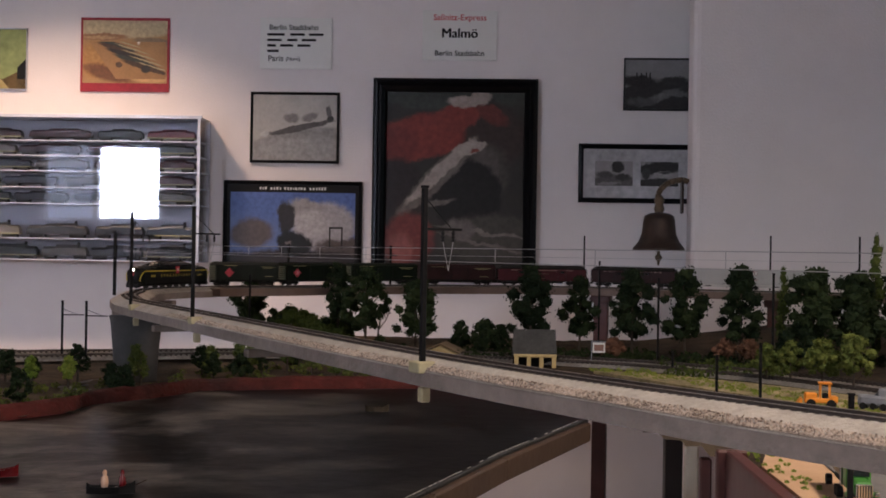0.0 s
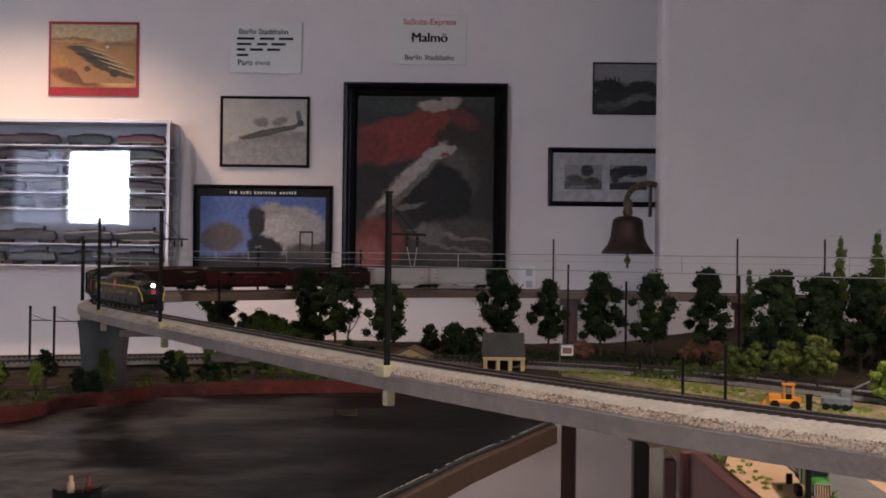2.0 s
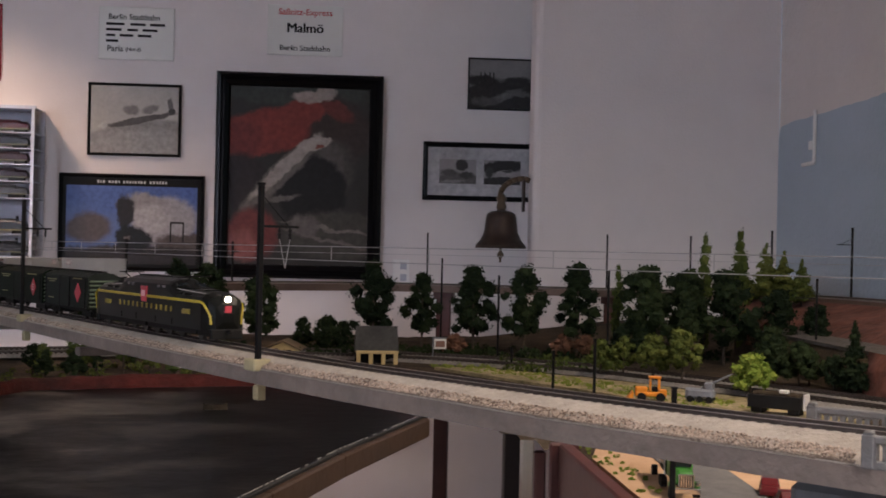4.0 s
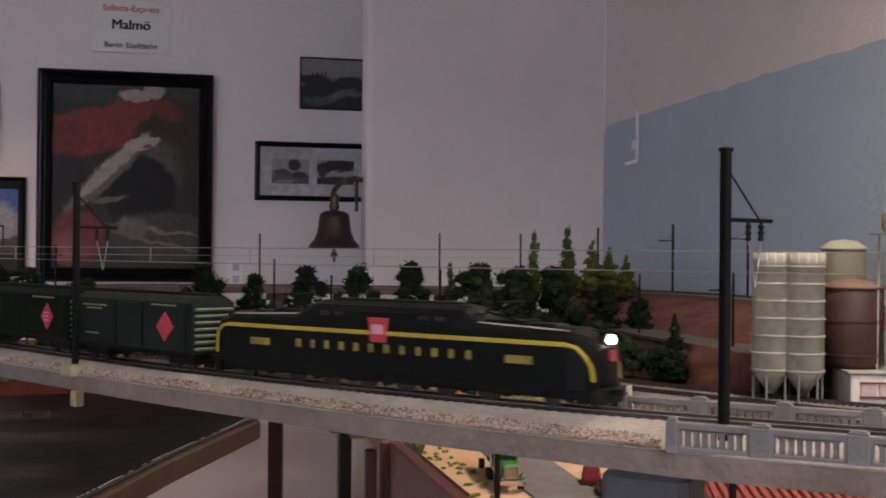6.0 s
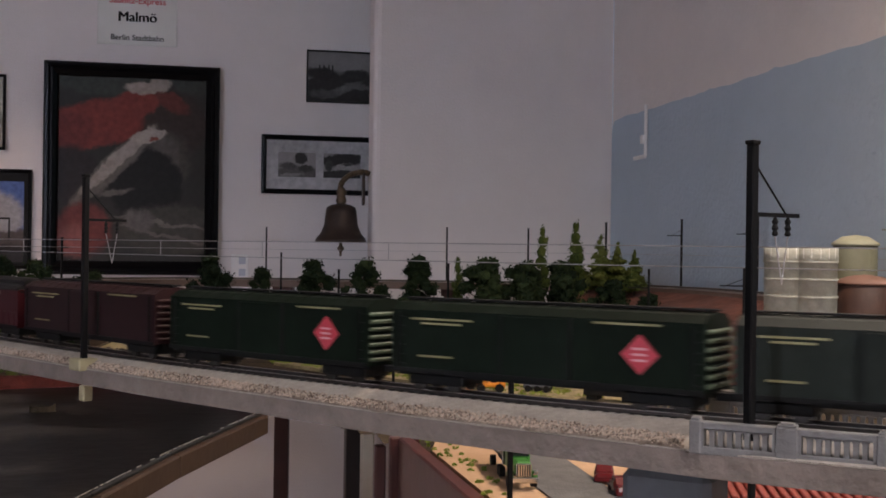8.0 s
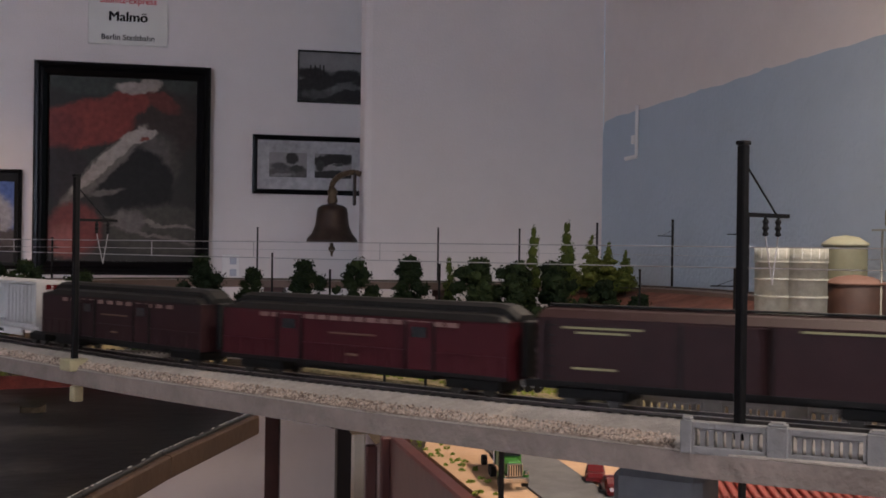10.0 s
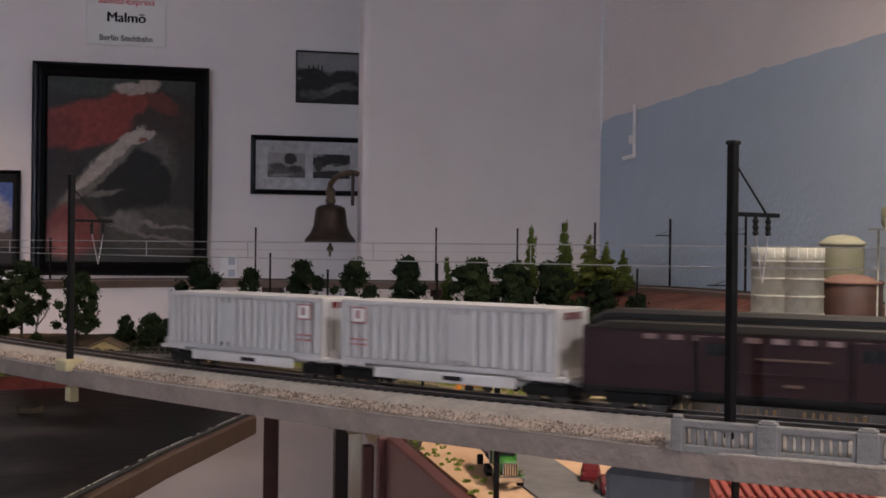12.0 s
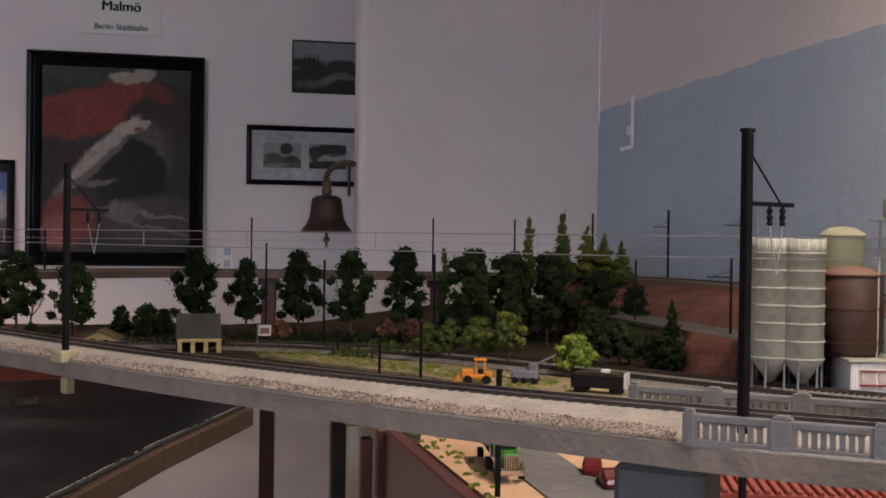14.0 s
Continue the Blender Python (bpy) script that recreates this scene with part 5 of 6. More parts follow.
    part("roof", lathe([(.047, .119), (.047, .123), (.025, .131), (.002, .134)], 32), SALMON, t, "", True)
    for z in (.02, .07):
        part("hoop", lathe([(.0452, z), (.0463, z), (.0463, z + .002), (.0452, z + .002)], 32), RUSTTANK, t)
    t = thing("storage_tank", pose(1.208, 1.771, .967), "olive-grey round tank with a pale domed top", "tank")
    part("shell", lathe([(.036, 0), (.036, .235), (.035, .236)], 28), GREENTANK, t, "", True)
    part("roof", lathe([(.039, .234), (.039, .238), (.022, .249), (.002, .252)], 28), mat("pale_tank_top", (.42, .41, .28), .7, scale=30), t, "", True)
    t = thing("filler_tower", pose(1.125, 1.512, 1.0225) @ Matrix.Scale(.85, 4), "tall pale lattice tower with a railed platform", "tower")
    for x in (-.014, .014):
        for y in (-.014, .014):
            part("leg", bar((x, y, 0), (x * .9, y * .9, .235), .002, seg=6), SILO, t)
    for k in range(6):
        part("brace", bar((-.014, -.014, .04 * k), (.014, -.014, .04 * k + .04), .001, seg=5), SILO, t)
        part("girt", slab((0, -.014, .04 * k + .02), (.03, .0015, .002)), SILO, t)
    part("platform", slab((0, 0, .236), (.05, .05, .003)), SILO, t)
    for x in (-.023, -.008, .008, .023):
        part("rail_post", bar((x, -.024, .237), (x, -.024, .252), .0008, seg=5), SILO, t)
    part("hand_rail", slab((0, -.024, .252), (.05, .0015, .0015)), SILO, t)
    part("hopper", lathe([(.008, .237), (.014, .245), (.014, .27), (.008, .276)], 16), GREENTANK, t, "", True)
    # red-roofed building under the bridge
    t = thing("low_building", pose(.54, .775, .967, 0, 0, -20), "low pale building with a red tiled roof", "house")
    part("wall", slab((0, 0, .02), (.13, .07, .04), .001), CREAM, t)
    part("roof", slab((.01, .0, .043), (.12, .09, .005), .001), REDTILE, t)
    row = None
    for k in range(16):
        if row is None:
            row = part("roof_tile", slab((0, 0, .0468), (.004, .09, .003), .0008), REDTILE, t)
            o = row
        else:
            o = new("roof_tile", row.data)
            o.parent = t
        o.location = (-.045 + .0073 * k, 0, 0)


def machines():
    t = thing("wheel_loader", pose(.5545, 1.695, .9735, 0, 0, 170), "orange wheel loader with an open cab parked on the meadow", "loader")
    part("chassis", slab((0, 0, .010), (.046, .016, .007), .0015), ORANGE, t)
    part("engine_hood", slab((.014, 0, .0165), (.018, .014, .009), .002), ORANGE, t)
    part("counterweight", slab((-.018, 0, .013), (.010, .017, .008), .001), ORANGE, t)
    for x in (-.012, .001):
        for y in (-.007, .007):
            part("cab_post", slab((x, y, .024), (.002, .002, .020)), ORANGE, t)
    part("cab_roof", slab((-.0055, 0, .035), (.019, .018, .003), .001), ORANGE, t)
    part("seat", slab((-.006, 0, .017), (.008, .008, .008), .001), INK, t)
    part("bucket", loft([[(.026, y, .003), (.036, y, .003), (.034, y, .005), (.028, y, .013), (.026, y, .013)] for y in (-.011, .011)]), ORANGE, t)
    for x in (-.014, .014):
        for y in (-.010, .010):
            part("wheel", bar((x, y - .003, .006), (x, y + .003, .006), .0065, seg=14), UNDER, t)
    t = thing("crane_wagon", pose(.628, 1.685, .9735, 0, 0, -30), "grey crane machine with a raised jib", "crane")
    part("body", slab((0, 0, .013), (.040, .022, .014), .003), GREYMETAL, t)
    part("cab", slab((.012, 0, .024), (.014, .016, .012), .002), GREYMETAL, t)
    part("jib", bar((.0, 0, .02), (.045, .0, .044), .0022, .0014, 6), GREYMETAL, t)
    part("boiler", bar((-.022, 0, .012), (-.008, 0, .012), .009, seg=14), GREYMETAL, t)
    for x in (-.014, .0, .014):
        part("wheel", bar((x, -.012, .005), (x, .012, .005), .005, seg=12), UNDER, t)
    t = thing("open_wagon", pose(.699, 1.565, .9725, 0, 0, -38), "dark open freight wagon with a load, near the tracks", "wagon")
    part("body", slab((0, 0, .018), (.075, .030, .018), .001), UNDER, t)
    part("load", slab((.0, 0, .028), (.066, .024, .006), .002), SOIL, t)
    part("hatch", slab((.012, -.008, .033), (.012, .010, .005), .001), SIGN_WHITE, t)
    for x in (-.026, .026):
        part("bogie", slab((x, 0, .006), (.016, .024, .008), .001), UNDER, t)
    part("brake_stand", slab((.040, 0, .02), (.004, .022, .022), .001), WELL, t)
    # truck and car below the bridge
    t = thing("tanker_truck", pose(.4005, 1.015, .9755, 0, 0, -97) @ Matrix.Scale(.86, 4), "bright green truck with a chrome grille on the road", "truck")
    part("hood", slab((.022, 0, .020), (.028, .018, .015), .003), TRUCK_GREEN, t)
    part("cab", slab((-.004, 0, .026), (.024, .024, .026), .003), TRUCK_GREEN, t)
    part("windscreen", slab((.0085, 0, .033), (.002, .020, .009)), GLASS_DARK, t)
    part("grille", slab((.0368, 0, .019), (.0025, .016, .014), .0008), CHROME, t)
    for k in range(6):
        part("grille_slat", slab((.0382, -.0063 + .00252 * k, .019), (.0008, .0010, .012)), UNDER, t)
    part("bumper", slab((.0385, 0, .009), (.003, .030, .006), .001), CHROME, t)
    for y in (-.0125, .0125):
        part("headlamp", slab((.033, y, .016), (.005, .005, .005), .001), CHROME, t)
        part("fender", slab((.025, y, .012), (.018, .006, .006), .002), TRUCK_GREEN, t)
        part("exhaust_stack", bar((-.018, y * 1.05, .015), (-.018, y * 1.05, .052), .0014, seg=8), CHROME, t)
        for x in (.024, -.030, -.042, -.10):
            part("wheel", bar((x, y - .003, .0055), (x, y + .003, .0055), .0060, seg=14), UNDER, t)
    part("frame", slab((-.05, 0, .010), (.12, .010, .004)), UNDER, t)
    part("tank", bar((-.115, 0, .030), (-.022, 0, .030), .0145, seg=18), mat("dark_tank", (.03, .035, .03), .3, scale=30), t)
    for x, y, a in ((.485, 1.018, 250), (.478, .955, 80)):
        t = thing("parked_car", pose(x, y, .9735, 0, 0, a) @ Matrix.Scale(.84, 4), "dark red parked model car on the sand", "car", "parked cars")
        secs = [[(u, -.010, .004), (u, -.0105, z * .65), (u, -.008, z), (u, .008, z), (u, .0105, z * .65), (u, .010, .004)] for u, z in ((-.026, .008), (-.024, .012), (-.012, .013), (-.006, .019), (.008, .019), (.014, .013), (.024, .012), (.027, .008))]
        part("body", loft(secs), RED_CAR, t)
        part("window", slab((.001, 0, .0162), (.014, .0185, .003)), GLASS_DARK, t)
        for u in (-.016, .016):
            for v in (-.0095, .0095):
                part("wheel", bar((u, v - .0015, .004), (u, v + .0015, .004), .004, seg=12), UNDER, t)


def boats():
    for x, y, a, l, m, fig in ((-0.258, 1.022, 8, .042, UNDER, True), (-.075, 1.60, 5, .032, SOIL, False), (-0.392, 1.084, 20, .045, RED_CAR, False)):
        t = thing("rowing_boat", pose(x, y, .966, 0, 0, a), "small model rowing boat floating on the dark lake", "boat", "boats on the lake")
        secs = []
        for u, w, z in ((-.5, .05, .010), (-.4, .6, .007), (-.1, 1, .0065), (.2, .9, .0068), (.42, .45, .009), (.52, .03, .012)):
            b = l * .16 * w
            secs.append([(u * l, -b * .55, 0), (u * l, -b, z), (u * l, -b * .82, z), (u * l, -b * .4, .002), (u * l, b * .4, .002), (u * l, b * .82, z), (u * l, b, z), (u * l, b * .55, 0)])
        part("hull", loft(secs), m, t)
        for u in (-.18, .12):
            part("thwart", slab((u * l, 0, .0055), (l * .06, l * .26, .001)), WOOD, t)
        if fig:
            for u, mm in ((-.12, SKIN), (.25, RED_CAR)):
                f = tagged(part("figurine", lathe([(.003, 0), (.0035, .004), (.003, .009), (.0015, .0105), (.0022, .013), (.001, .0155)], 10), mm, None, "", True), "tiny plain plastic figurine sitting in the boat", "figurine", "figurines")
                f.matrix_world = pose(x, y, .966, 0, 0, a) @ pose(u * l, 0, .006)
            part("oar", bar((.02, .004, .006), (.032, -.004, .013), .0005, seg=5), WOOD, t)


bridge()
piers()
main_track()
balustrade(.0555, 6.887, .0435, 12, "pale grey concrete balustrade with square posts on the near deck edge")
balustrade(-.031, 6.828, .046, 12, "pale grey concrete balustrade with square posts on the far deck edge")
catenary()
land()
plants()
small_buildings()
machines()
boats()


# ---- the train ----
def bogie(t, x, l, w=.026):
    b = part("bogie", slab((x, 0, .0068), (l, w * .92, .0060), .0008), UNDER, t)
    for u in (-.3, .3):
        for y in (-.009, .009):
            part("wheel", bar((x + u * l, y - .0014, .0056), (x + u * l, y + .0014, .0056), .0056, seg=14), WHEEL, b)
    return b


def locomotive():
    t = thing("electric_locomotive", pose(0, 0, 0), "dark green streamlined electric locomotive with yellow stripes", "locomotive")
    L = .150
    secs = []
    shape = [(-1.0, .30, .018, .026), (-.985, .62, .012, .034), (-.95, .88, .011, .0415), (-.88, .98, .0105, .0440), (-.55, 1, .0105, .0450), (-.50, 1, .0105, .0458), (-.40, 1, .0105, .0530), (-.36, 1, .0105, .0540),
             (.36, 1, .0105, .0540), (.40, 1, .0105, .0530), (.50, 1, .0105, .0458), (.55, 1, .0105, .0450), (.88, .98, .0105, .0440), (.95, .88, .011, .0415), (.985, .62, .012, .034), (1.0, .30, .018, .026)]
    for u, w, z0, z1 in shape:
        b = .0185 * w
        zz = z1 - z0
        secs.append([(u * L, -b, z0), (u * L, -b, z0 + zz * .72), (u * L, -b * .93, z0 + zz * .86), (u * L, -b * .70, z1 - zz * .06), (u * L, -b * .35, z1), (u * L, b * .35, z1), (u * L, b * .70, z1 - zz * .06), (u * L, b * .93, z0 + zz * .86), (u * L, b, z0 + zz * .72), (u * L, b, z0)])
    part("body", loft(secs), LOCO_GREEN, t, "dark green streamlined body")
    part("underframe", slab((0, 0, .0085), (.285, .026, .007), .001), UNDER, t)
    for x in (-.118, -.075, -.045, -.015, .015, .045, .075, .118):
        big = abs(x) < .1
        for y in (-.0098, .0098):
            part("wheel", bar((x, y - .0015, .008 if big else .0056), (x, y + .0015, .008 if big else .0056), .0078 if big else .0054, seg=16), WHEEL, t)
    for y in (-1, 1):
        part("truck_frame", slab((-.06, y * .0135, .0085), (.11, .003, .006), .001), UNDER, t)
        part("truck_frame", slab((.06, y * .0135, .0085), (.11, .003, .006), .001), UNDER, t)
        part("stripe", slab((0, y * .01885, .0355), (.262, .0014, .0024)), YELLOW, t, "yellow side stripe")
        for sx in (-1, 1):
            pts = [(.130, .0355), (.137, .0342), (.142, .030), (.145, .024), (.146, .016)]
            for (x0, z0), (x1, z1) in zip(pts[:-1], pts[1:]):
                f = lambda x: .0195 * float(np.interp(x / L, [.85, .95, .985, 1.0], [.99, .90, .66, .38]))
                part("stripe", bar((sx * x0, y * f(x0), z0), (sx * x1, y * f(x1), z1), .0011, seg=6), YELLOW, t)
        # twelve plain letter-sized bars and two number bars
        for k in range(12):
            part("letter_bar", slab((-.0665 + .0121 * k, y * .0189, .0262), (.0030 if k % 3 else .0038, .0008, .0050)), DULL_YELLOW, t)
        for x in (-.101, .101):
            part("number_bar", slab((x, y * .0189, .0256), (.017, .0008, .0044)), DULL_YELLOW, t)
        k = part("emblem", loft([[(x, y * .0188, z) for x, z in ((-.0056, .0300), (.0056, .0300), (.0078, .0448), (-.0078, .0448))], [(x, y * .0200, z) for x, z in ((-.0056, .0300), (.0056, .0300), (.0078, .0448), (-.0078, .0448))]]), KEYSTONE, t, "red keystone-shaped emblem")
        part("emblem_mark", slab((0, y * .0202, .0378), (.0085, .0006, .0058)), PINK, k)
        for x in (-.045, -.033, .033, .045):
            part("side_window", slab((x, y * .0168, .0448), (.009, .0022, .0048), .0006), GLASS_DARK, t)
        for x in (-.10, -.08, .08, .10):
            part("grille", slab((x, y * .0165, .0412), (.012, .002, .002)), UNDER, t)
        for x in (-.06, -.02, .03, .07):
            part("grab_rail", bar((x, y * .0192, .012), (x, y * .0192, .018), .0004, seg=5), MAST, t)
    for sx in (-1, 1):
        for y in (-.009, .009):
            part("cab_window", slab((sx * .0675, y, .0478), (.004, .010, .0042)), GLASS_DARK, t).matrix_basis = pose(0, 0, 0)
        part("headlight_housing", bar((sx * .136, 0, .0388), (sx * .1475, 0, .0382), .0045, .0045, 16), LOCO_GREEN, t)
        part("coupler", slab((sx * .153, 0, .010), (.008, .004, .004), .001), UNDER, t)
        part("pilot", slab((sx * .146, 0, .0075), (.006, .030, .009), .001), UNDER, t)
        part("hood_rail", bar((sx * .07, -.014, .0448), (sx * .13, -.013, .0425), .0005, seg=5), WELL, t)
        part("roof_box", slab((sx * .105, 0, .0435), (.026, .016, .004), .001), LOCO_GREEN, t)
        # pantograph
        p = part("pantograph", slab((sx * .082, 0, .0455), (.030, .020, .002)), MAST, t)
        up = .010
        for y in (-.009, .009):
            part("pantograph_arm", bar((sx * .095, y, .046), (sx * .070, y * .7, .046 + up * .5), .0006, seg=5), MAST, p)
            part("pantograph_arm", bar((sx * .070, y * .7, .046 + up * .5), (sx * .084, y * .8, .046 + up), .0006, seg=5), MAST, p)
        part("collector_bar", slab((sx * .084, 0, .0465 + up), (.003, .026, .0012)), MAST, p)
    part("headlight", bar((.1475, 0, .0382), (.1498, 0, .0382), .0026, seg=16), HEADLIGHT, t, "glowing warm headlight")
    part("marker_plate", slab((.1495, 0, .0295), (.001, .006, .006)), KEYSTONE, t)
    part("roof_walk", slab((0, 0, .0546), (.10, .010, .0015)), UNDER, t)
    return t


def boxcar(l, body_mat, emblem_side, label, emblem=True):
    t = thing("boxcar", pose(0, 0, 0), label, "boxcar", "freight cars of the train")
    w = .0182
    secs = [[(x, -w, .012), (x, -w, .0475), (x, -w * .6, .0515), (x, 0, .0528), (x, w * .6, .0515), (x, w, .0475), (x, w, .012)] for x in (-l / 2, l / 2)]
    part("body", loft(secs), body_mat, t)
    part("underframe", slab((0, 0, .0105), (l * .97, .020, .004)), UNDER, t)
    part("roof_walk", slab((0, 0, .0537), (l, .007, .0012)), UNDER, t)
    n = 14
    rr = None
    for k in range(n):
        if rr is None:
            rr = part("roof_rib", sheet([(-w, .0478), (-w * .6, .0518), (0, .0531), (w * .6, .0518), (w, .0478), (w, .0470), (-w, .0470)], .0012), body_mat, t)
            o = rr
        else:
            o = new("roof_rib", rr.data)
            o.parent = t
        o.matrix_basis = pose(-l / 2 + l * (k + .5) / n, 0, 0, 0, 0, 90)
    for sx in (-1, 1):
        e = None
        for k in range(7):
            if e is None:
                e = part("end_rib", slab((0, 0, 0), (.0022, .033, .0024), .0007), RIB_GREEN if body_mat != MAROON_BROWN else body_mat, t)
                o = e
            else:
                o = new("end_rib", e.data)
                o.parent = t
            o.location = (sx * (l / 2 + .0008), 0, .0155 + .0046 * k)
        bogie(t, sx * l * .36, l * .2)
        part("coupler", slab((sx * (l / 2 + .003), 0, .0095), (.008, .004, .004)), UNDER, t)
    for y in (-1, 1):
        part("door", slab((.0, y * (w + .0006), .030), (l * .22, .0014, .033), .0004), body_mat, t)
        part("door_track", slab((.0, y * (w + .001), .0132), (l * .42, .0016, .0012)), UNDER, t)
        for x in (-l * .11, l * .11):
            part("door_post", slab((x, y * (w + .001), .030), (.0012, .0016, .034)), UNDER, t)
        part("sill", slab((0, y * w, .0125), (l, .0012, .0024)), UNDER, t)
        for x in (-l / 2 + .006, l / 2 - .006):
            ld = part("ladder", slab((x, y * (w + .0010), .030), (.0007, .0010, .032)), UNDER, t)
            for k in range(6):
                part("rung", slab((x + .002, y * (w + .0010), .016 + .0055 * k), (.005, .0007, .0006)), UNDER, ld)
        if emblem:
            q, ex = .0105, l * (.32 if emblem_side else .295)
            d = part("emblem", loft([[(ex + a, y * (w + .0002), .030 + b) for a, b in ((0, -q), (q, 0), (0, q), (-q, 0))], [(ex + a, y * (w + .0012), .030 + b) for a, b in ((0, -q), (q, 0), (0, q), (-q, 0))]]), KEYSTONE, t, "red diamond-shaped emblem")
            if emblem_side:
                for zz in (-.003, .0, .003):
                    part("emblem_mark", slab((ex, y * (w + .0014), .030 + zz), (.008, .0005, .0012)), PINK, d)
        for x, ln, z in ((-l * .32, l * .22, .0425), (-l * .32, l * .14, .040), (l * .28, l * .2, .0455), (-l * .34, l * .12, .021)):
            part("text_bar", slab((x, y * (w + .0004), z), (ln, .0006, .0011)), PALE_YELLOW, t)
    return t


def coach(l, body_mat, label, doors, windows):
    t = thing("baggage_coach", pose(0, 0, 0), label, "coach", "coaches of the train")
    w = .0182
    prof = [(-w, .011), (-w, .0415), (-w * .97, .0435), (-w * .8, .0465), (-w * .52, .0480), (-w * .50, .0510), (-w * .3, .0530), (w * .3, .0530), (w * .50, .0510), (w * .52, .0480), (w * .8, .0465), (w * .97, .0435), (w, .0415), (w, .011)]
    part("body", loft([[(x, y, min(z, .0432)) for y, z in prof] for x in (-l / 2, l / 2)]), body_mat, t)
    part("roof", loft([[(x, y * 1.01, max(z, .0428) - dz * (z > .044)) for y, z in prof] for x, dz in ((-l / 2, .006), (-l / 2 + .008, .001), (-l / 2 + .014, 0), (l / 2 - .014, 0), (l / 2 - .008, .001), (l / 2, .006))]), ROOF_BLACK, t, "black clerestory roof")
    part("underframe", slab((0, 0, .0095), (l * .5, .018, .006), .001), UNDER, t)
    for sx in (-1, 1):
        bogie(t, sx * l * .37, l * .17)
        part("diaphragm", slab((sx * (l / 2 + .002), 0, .028), (.005, .012, .032), .001), UNDER, t)
        part("coupler", slab((sx * (l / 2 + .004), 0, .0095), (.009, .004, .004)), UNDER, t)
    for y in (-1, 1):
        for x in doors:
            d = part("door", slab((x * l, y * (w + .0004), .027), (l * .085, .0014, .028), .0004), body_mat, t)
            part("door_window", slab((x * l, y * (w + .0012), .035), (l * .05, .0008, .006)), GLASS_DARK, d)
            for u in (-.045, .045):
                part("door_edge", slab(((x + u) * l, y * (w + .0008), .027), (.0008, .0016, .029)), UNDER, d)
        for k in range(windows):
            part("clerestory_window", slab((-l * .33 + l * .66 * k / max(1, windows - 1), y * (w + .0004), .0400), (l * .032, .0008, .0026)), mat("faded_pink_panes", (.20, .12, .10), .4, scale=60), t)
        part("belt_rail", slab((0, y * (w + .0003), .0235), (l, .0008, .0010)), body_mat, t)
        part("sill", slab((0, y * w, .0118), (l, .0014, .0022)), UNDER, t)
        part("text_bar", slab((0, y * (w + .0006), .031), (l * .16, .0006, .0010)), COACH_INK, t)
        part("text_bar", slab((0, y * (w + .0006), .0185), (l * .04, .0006, .0014)), COACH_INK, t)
        for k in range(20):
            part("panel_seam", slab((-l / 2 + l * (k + .5) / 20, y * (w + .0001), .018), (.0006, .0006, .011)), body_mat, t)
    return t


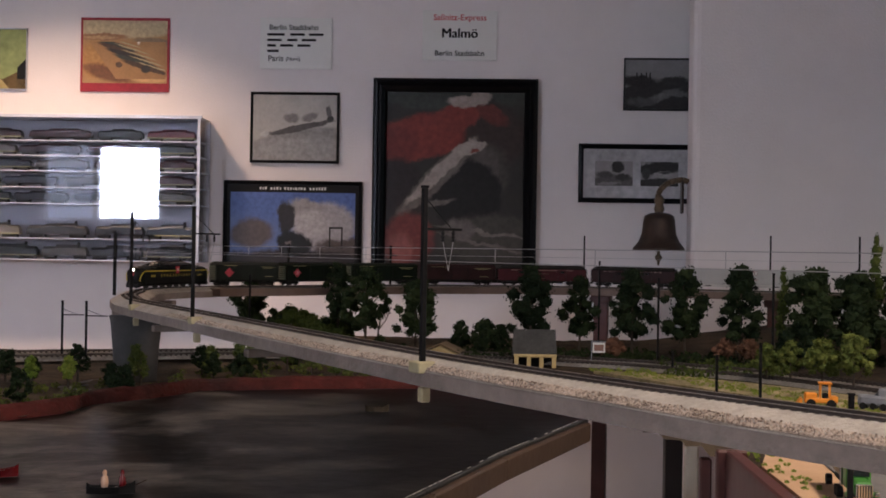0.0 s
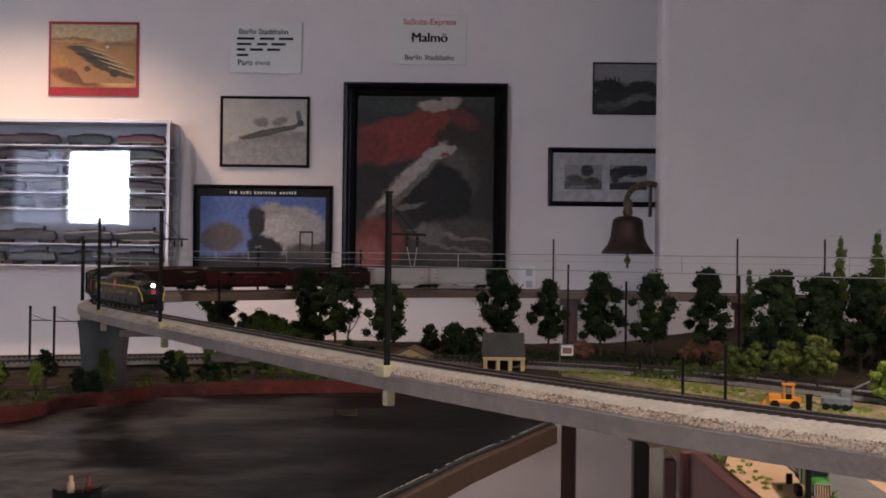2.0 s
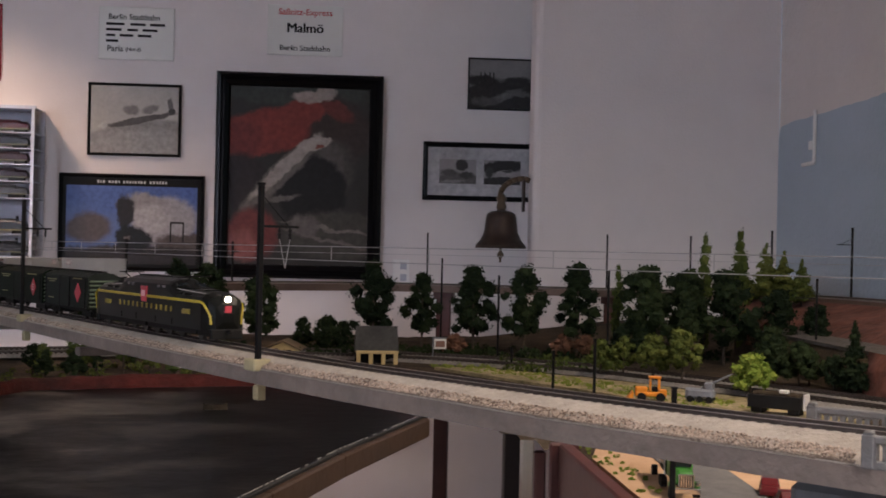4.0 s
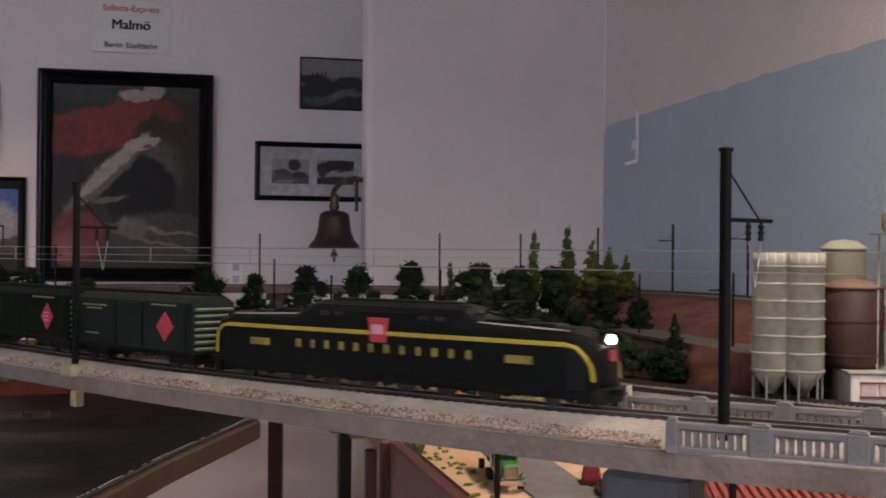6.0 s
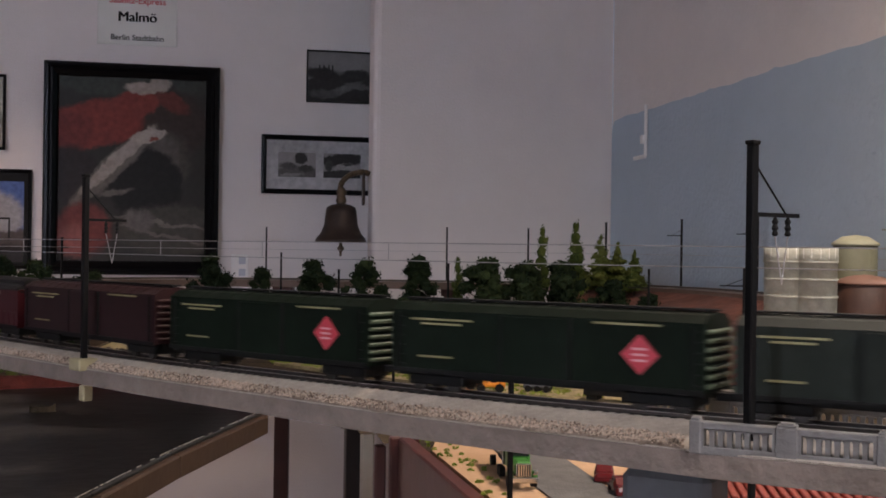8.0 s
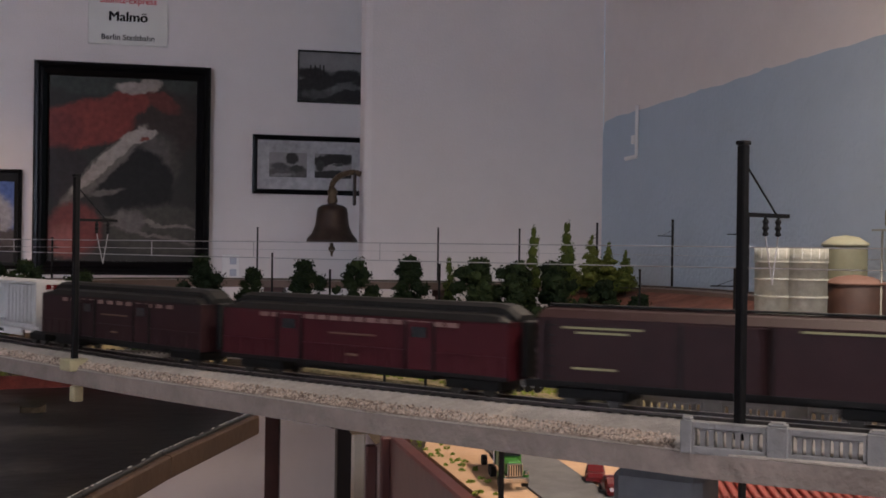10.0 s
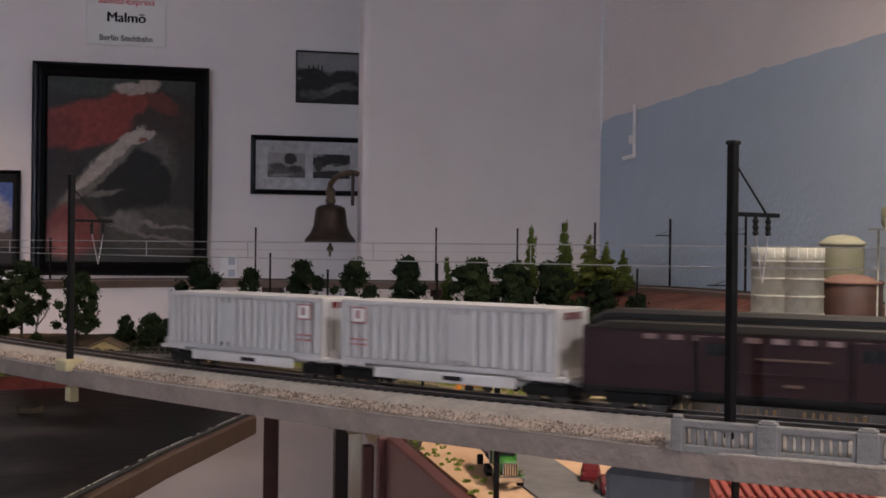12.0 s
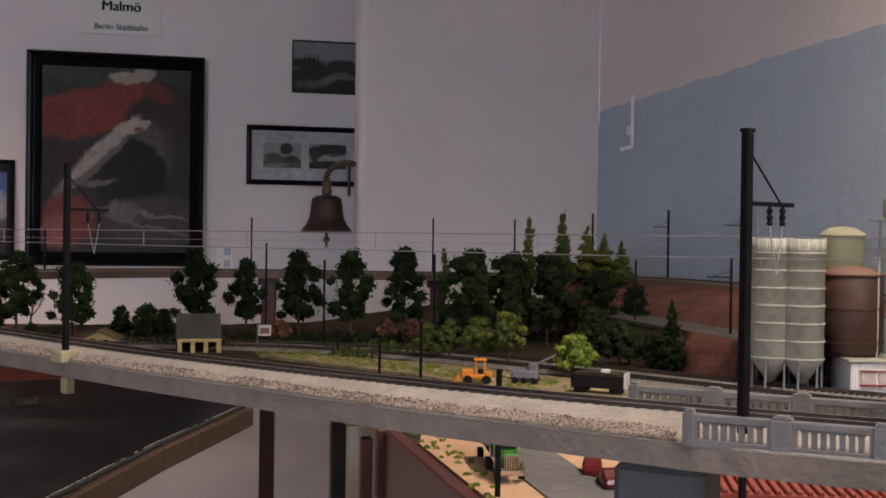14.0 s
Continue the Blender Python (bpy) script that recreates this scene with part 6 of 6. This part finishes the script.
def container_car(l, label, flipx):
    t = thing("container_car", pose(0, 0, 0), label, "container car", "container cars of the train")
    part("sill", slab((0, 0, .0115), (l, .006, .005)), WELL, t)
    for y in (-1, 1):
        part("side_beam", slab((0, y * .0172, .0098), (l * .60, .0020, .0062), .0005), WELL, t)
        part("side_mark", slab((l * .05, y * .0185, .0098), (l * .08, .0006, .0025)), UNDER, t)
        for sx in (-1, 1):
            part("end_sill", slab((sx * l * .42, y * .0130, .0138), (l * .16, .011, .0018)), WELL, t)
    for sx in (-1, 1):
        part("platform", slab((sx * l * .46, 0, .0138), (l * .09, .036, .0022)), WELL, t)
        bogie(t, sx * l * .40, l * .17)
        part("coupler", slab((sx * (l / 2 + .002), 0, .0095), (.007, .004, .004)), UNDER, t)
        part("end_rail", slab((sx * l * .49, 0, .017), (.0012, .032, .005)), WELL, t)
    cl, w, z0, z1 = l * .90, .0172, .0145, .0520
    c = part("container", slab((0, 0, (z0 + z1) / 2), (cl, 2 * w - .002, z1 - z0), .0005), CONTAINER, t, "light grey corrugated container")
    rib = None
    n = 21
    for y in (-1, 1):
        for k in range(n):
            if rib is None:
                rib = part("corrugation", slab((0, 0, 0), (cl / n * .46, .0040, z1 - z0 - .005), .0009), CONTAINER, c)
                o = rib
            else:
                o = new("corrugation", rib.data)
                o.parent = c
            o.location = (-cl / 2 + cl * (k + .5) / n, y * (w - .0006), (z0 + z1) / 2)
        part("top_rail", slab((0, y * w, z1 - .0012), (cl, .0016, .0024)), CONTAINER, c)
        part("bottom_rail", slab((0, y * w, z0 + .0012), (cl, .0016, .0024)), CONTAINER, c)
        for x in (-cl / 2, cl / 2):
            part("corner_post", slab((x, y * (w - .0008), (z0 + z1) / 2), (.003, .0028, z1 - z0)), CONTAINER, c)
        x = flipx * cl * .41
        part("mark_frame", slab((x, y * (w + .0016), .043), (.012, .0006, .010)), FADED_MARK, c)
        part("mark_field", slab((x, y * (w + .0020), .043), (.0095, .0006, .0078)), SIGN_WHITE, c)
        part("mark_sign", slab((x, y * (w + .0024), .0435), (.003, .0006, .005)), FADED_MARK, c)
        for zz in (.0255, .0285):
            part("text_bar", slab((x, y * (w + .0017), zz), (.013, .0006, .0013)), FADED_MARK, c)
        part("door_panel", slab((-flipx * cl * .08, y * (w + .0012), .033), (.015, .0008, .026), .0003), CONTAINER, c)
    for sx in (-1, 1):
        e = part("end_door", slab((sx * cl / 2, 0, (z0 + z1) / 2), (.0016, .030, z1 - z0 - .004)), CONTAINER, c)
        for y in (-.010, -.004, .004, .010):
            part("lock_bar", bar((sx * (cl / 2 + .0014), y, z0 + .002), (sx * (cl / 2 + .0014), y, z1 - .002), .0005, seg=5), WELL, e)
        part("end_mark", slab((sx * (cl / 2 + .0012), 0, .0475), (.0008, .020, .004)), RED_CAR, e)
    return t


TRAIN = []     # thing, front and rear behind the train's nose


def train():
    TRAIN.append((locomotive(), -.018, .282))
    TRAIN.append((boxcar(.156, CAR_GREEN_GREY, False, "weathered grey-green boxcar with a plain red diamond emblem"), .300, .456))
    TRAIN.append((boxcar(.194, CAR_GREEN, True, "dark green boxcar with a red and pink diamond emblem"), .469, .663))
    TRAIN.append((boxcar(.189, CAR_GREEN, True, "dark green boxcar with a red and pink diamond emblem"), .681, .870))
    TRAIN.append((boxcar(.206, MAROON_BROWN, False, "dark brown-maroon express boxcar without emblem", False), .886, 1.094))
    TRAIN.append((coach(.229, MAROON, "deep maroon baggage coach with a black roof", (-.23, .23), 16), 1.108, 1.337))
    TRAIN.append((coach(.219, MAROON_BROWN, "brown-maroon baggage coach with two wide doors", (-.17, .17), 12), 1.357, 1.576))
    TRAIN.append((container_car(.164, "light grey corrugated container on a pale well car", -1), 1.583, 1.747))
    TRAIN.append((container_car(.164, "light grey corrugated container on the last pale well car", 1), 1.748, 1.912))


train()

# where the train's nose is along the line
NOSE_T = (0, .5, 1.0, 1.5, 2.0, 2.6, 3.2, 4.2, 5.3, 6.0, 6.6, 7.6, 10.6, 14.0)
NOSE_S = (4.83, 5.02, 5.205, 5.385, 5.585, 5.803, 6.01, 6.315, 6.626, 6.820, 6.977, 7.245, 8.046, 8.906)


def motions():
    for ob, a, b in TRAIN:
        rows = []
        half = (b - a) * .36
        for k in range(0, 57):
            t = k * .25
            mid = float(np.interp(t, NOSE_T, NOSE_S)) - (a + b) / 2
            f, r = on_line(mid + half), on_line(mid - half)
            ang = math.degrees(math.atan2(f[1] - r[1], f[0] - r[0]))
            rows.append((t, pose((f[0] + r[0]) / 2, (f[1] + r[1]) / 2, RAIL_Z, 0, 0, ang)))
        walk(ob, rows)


motions()
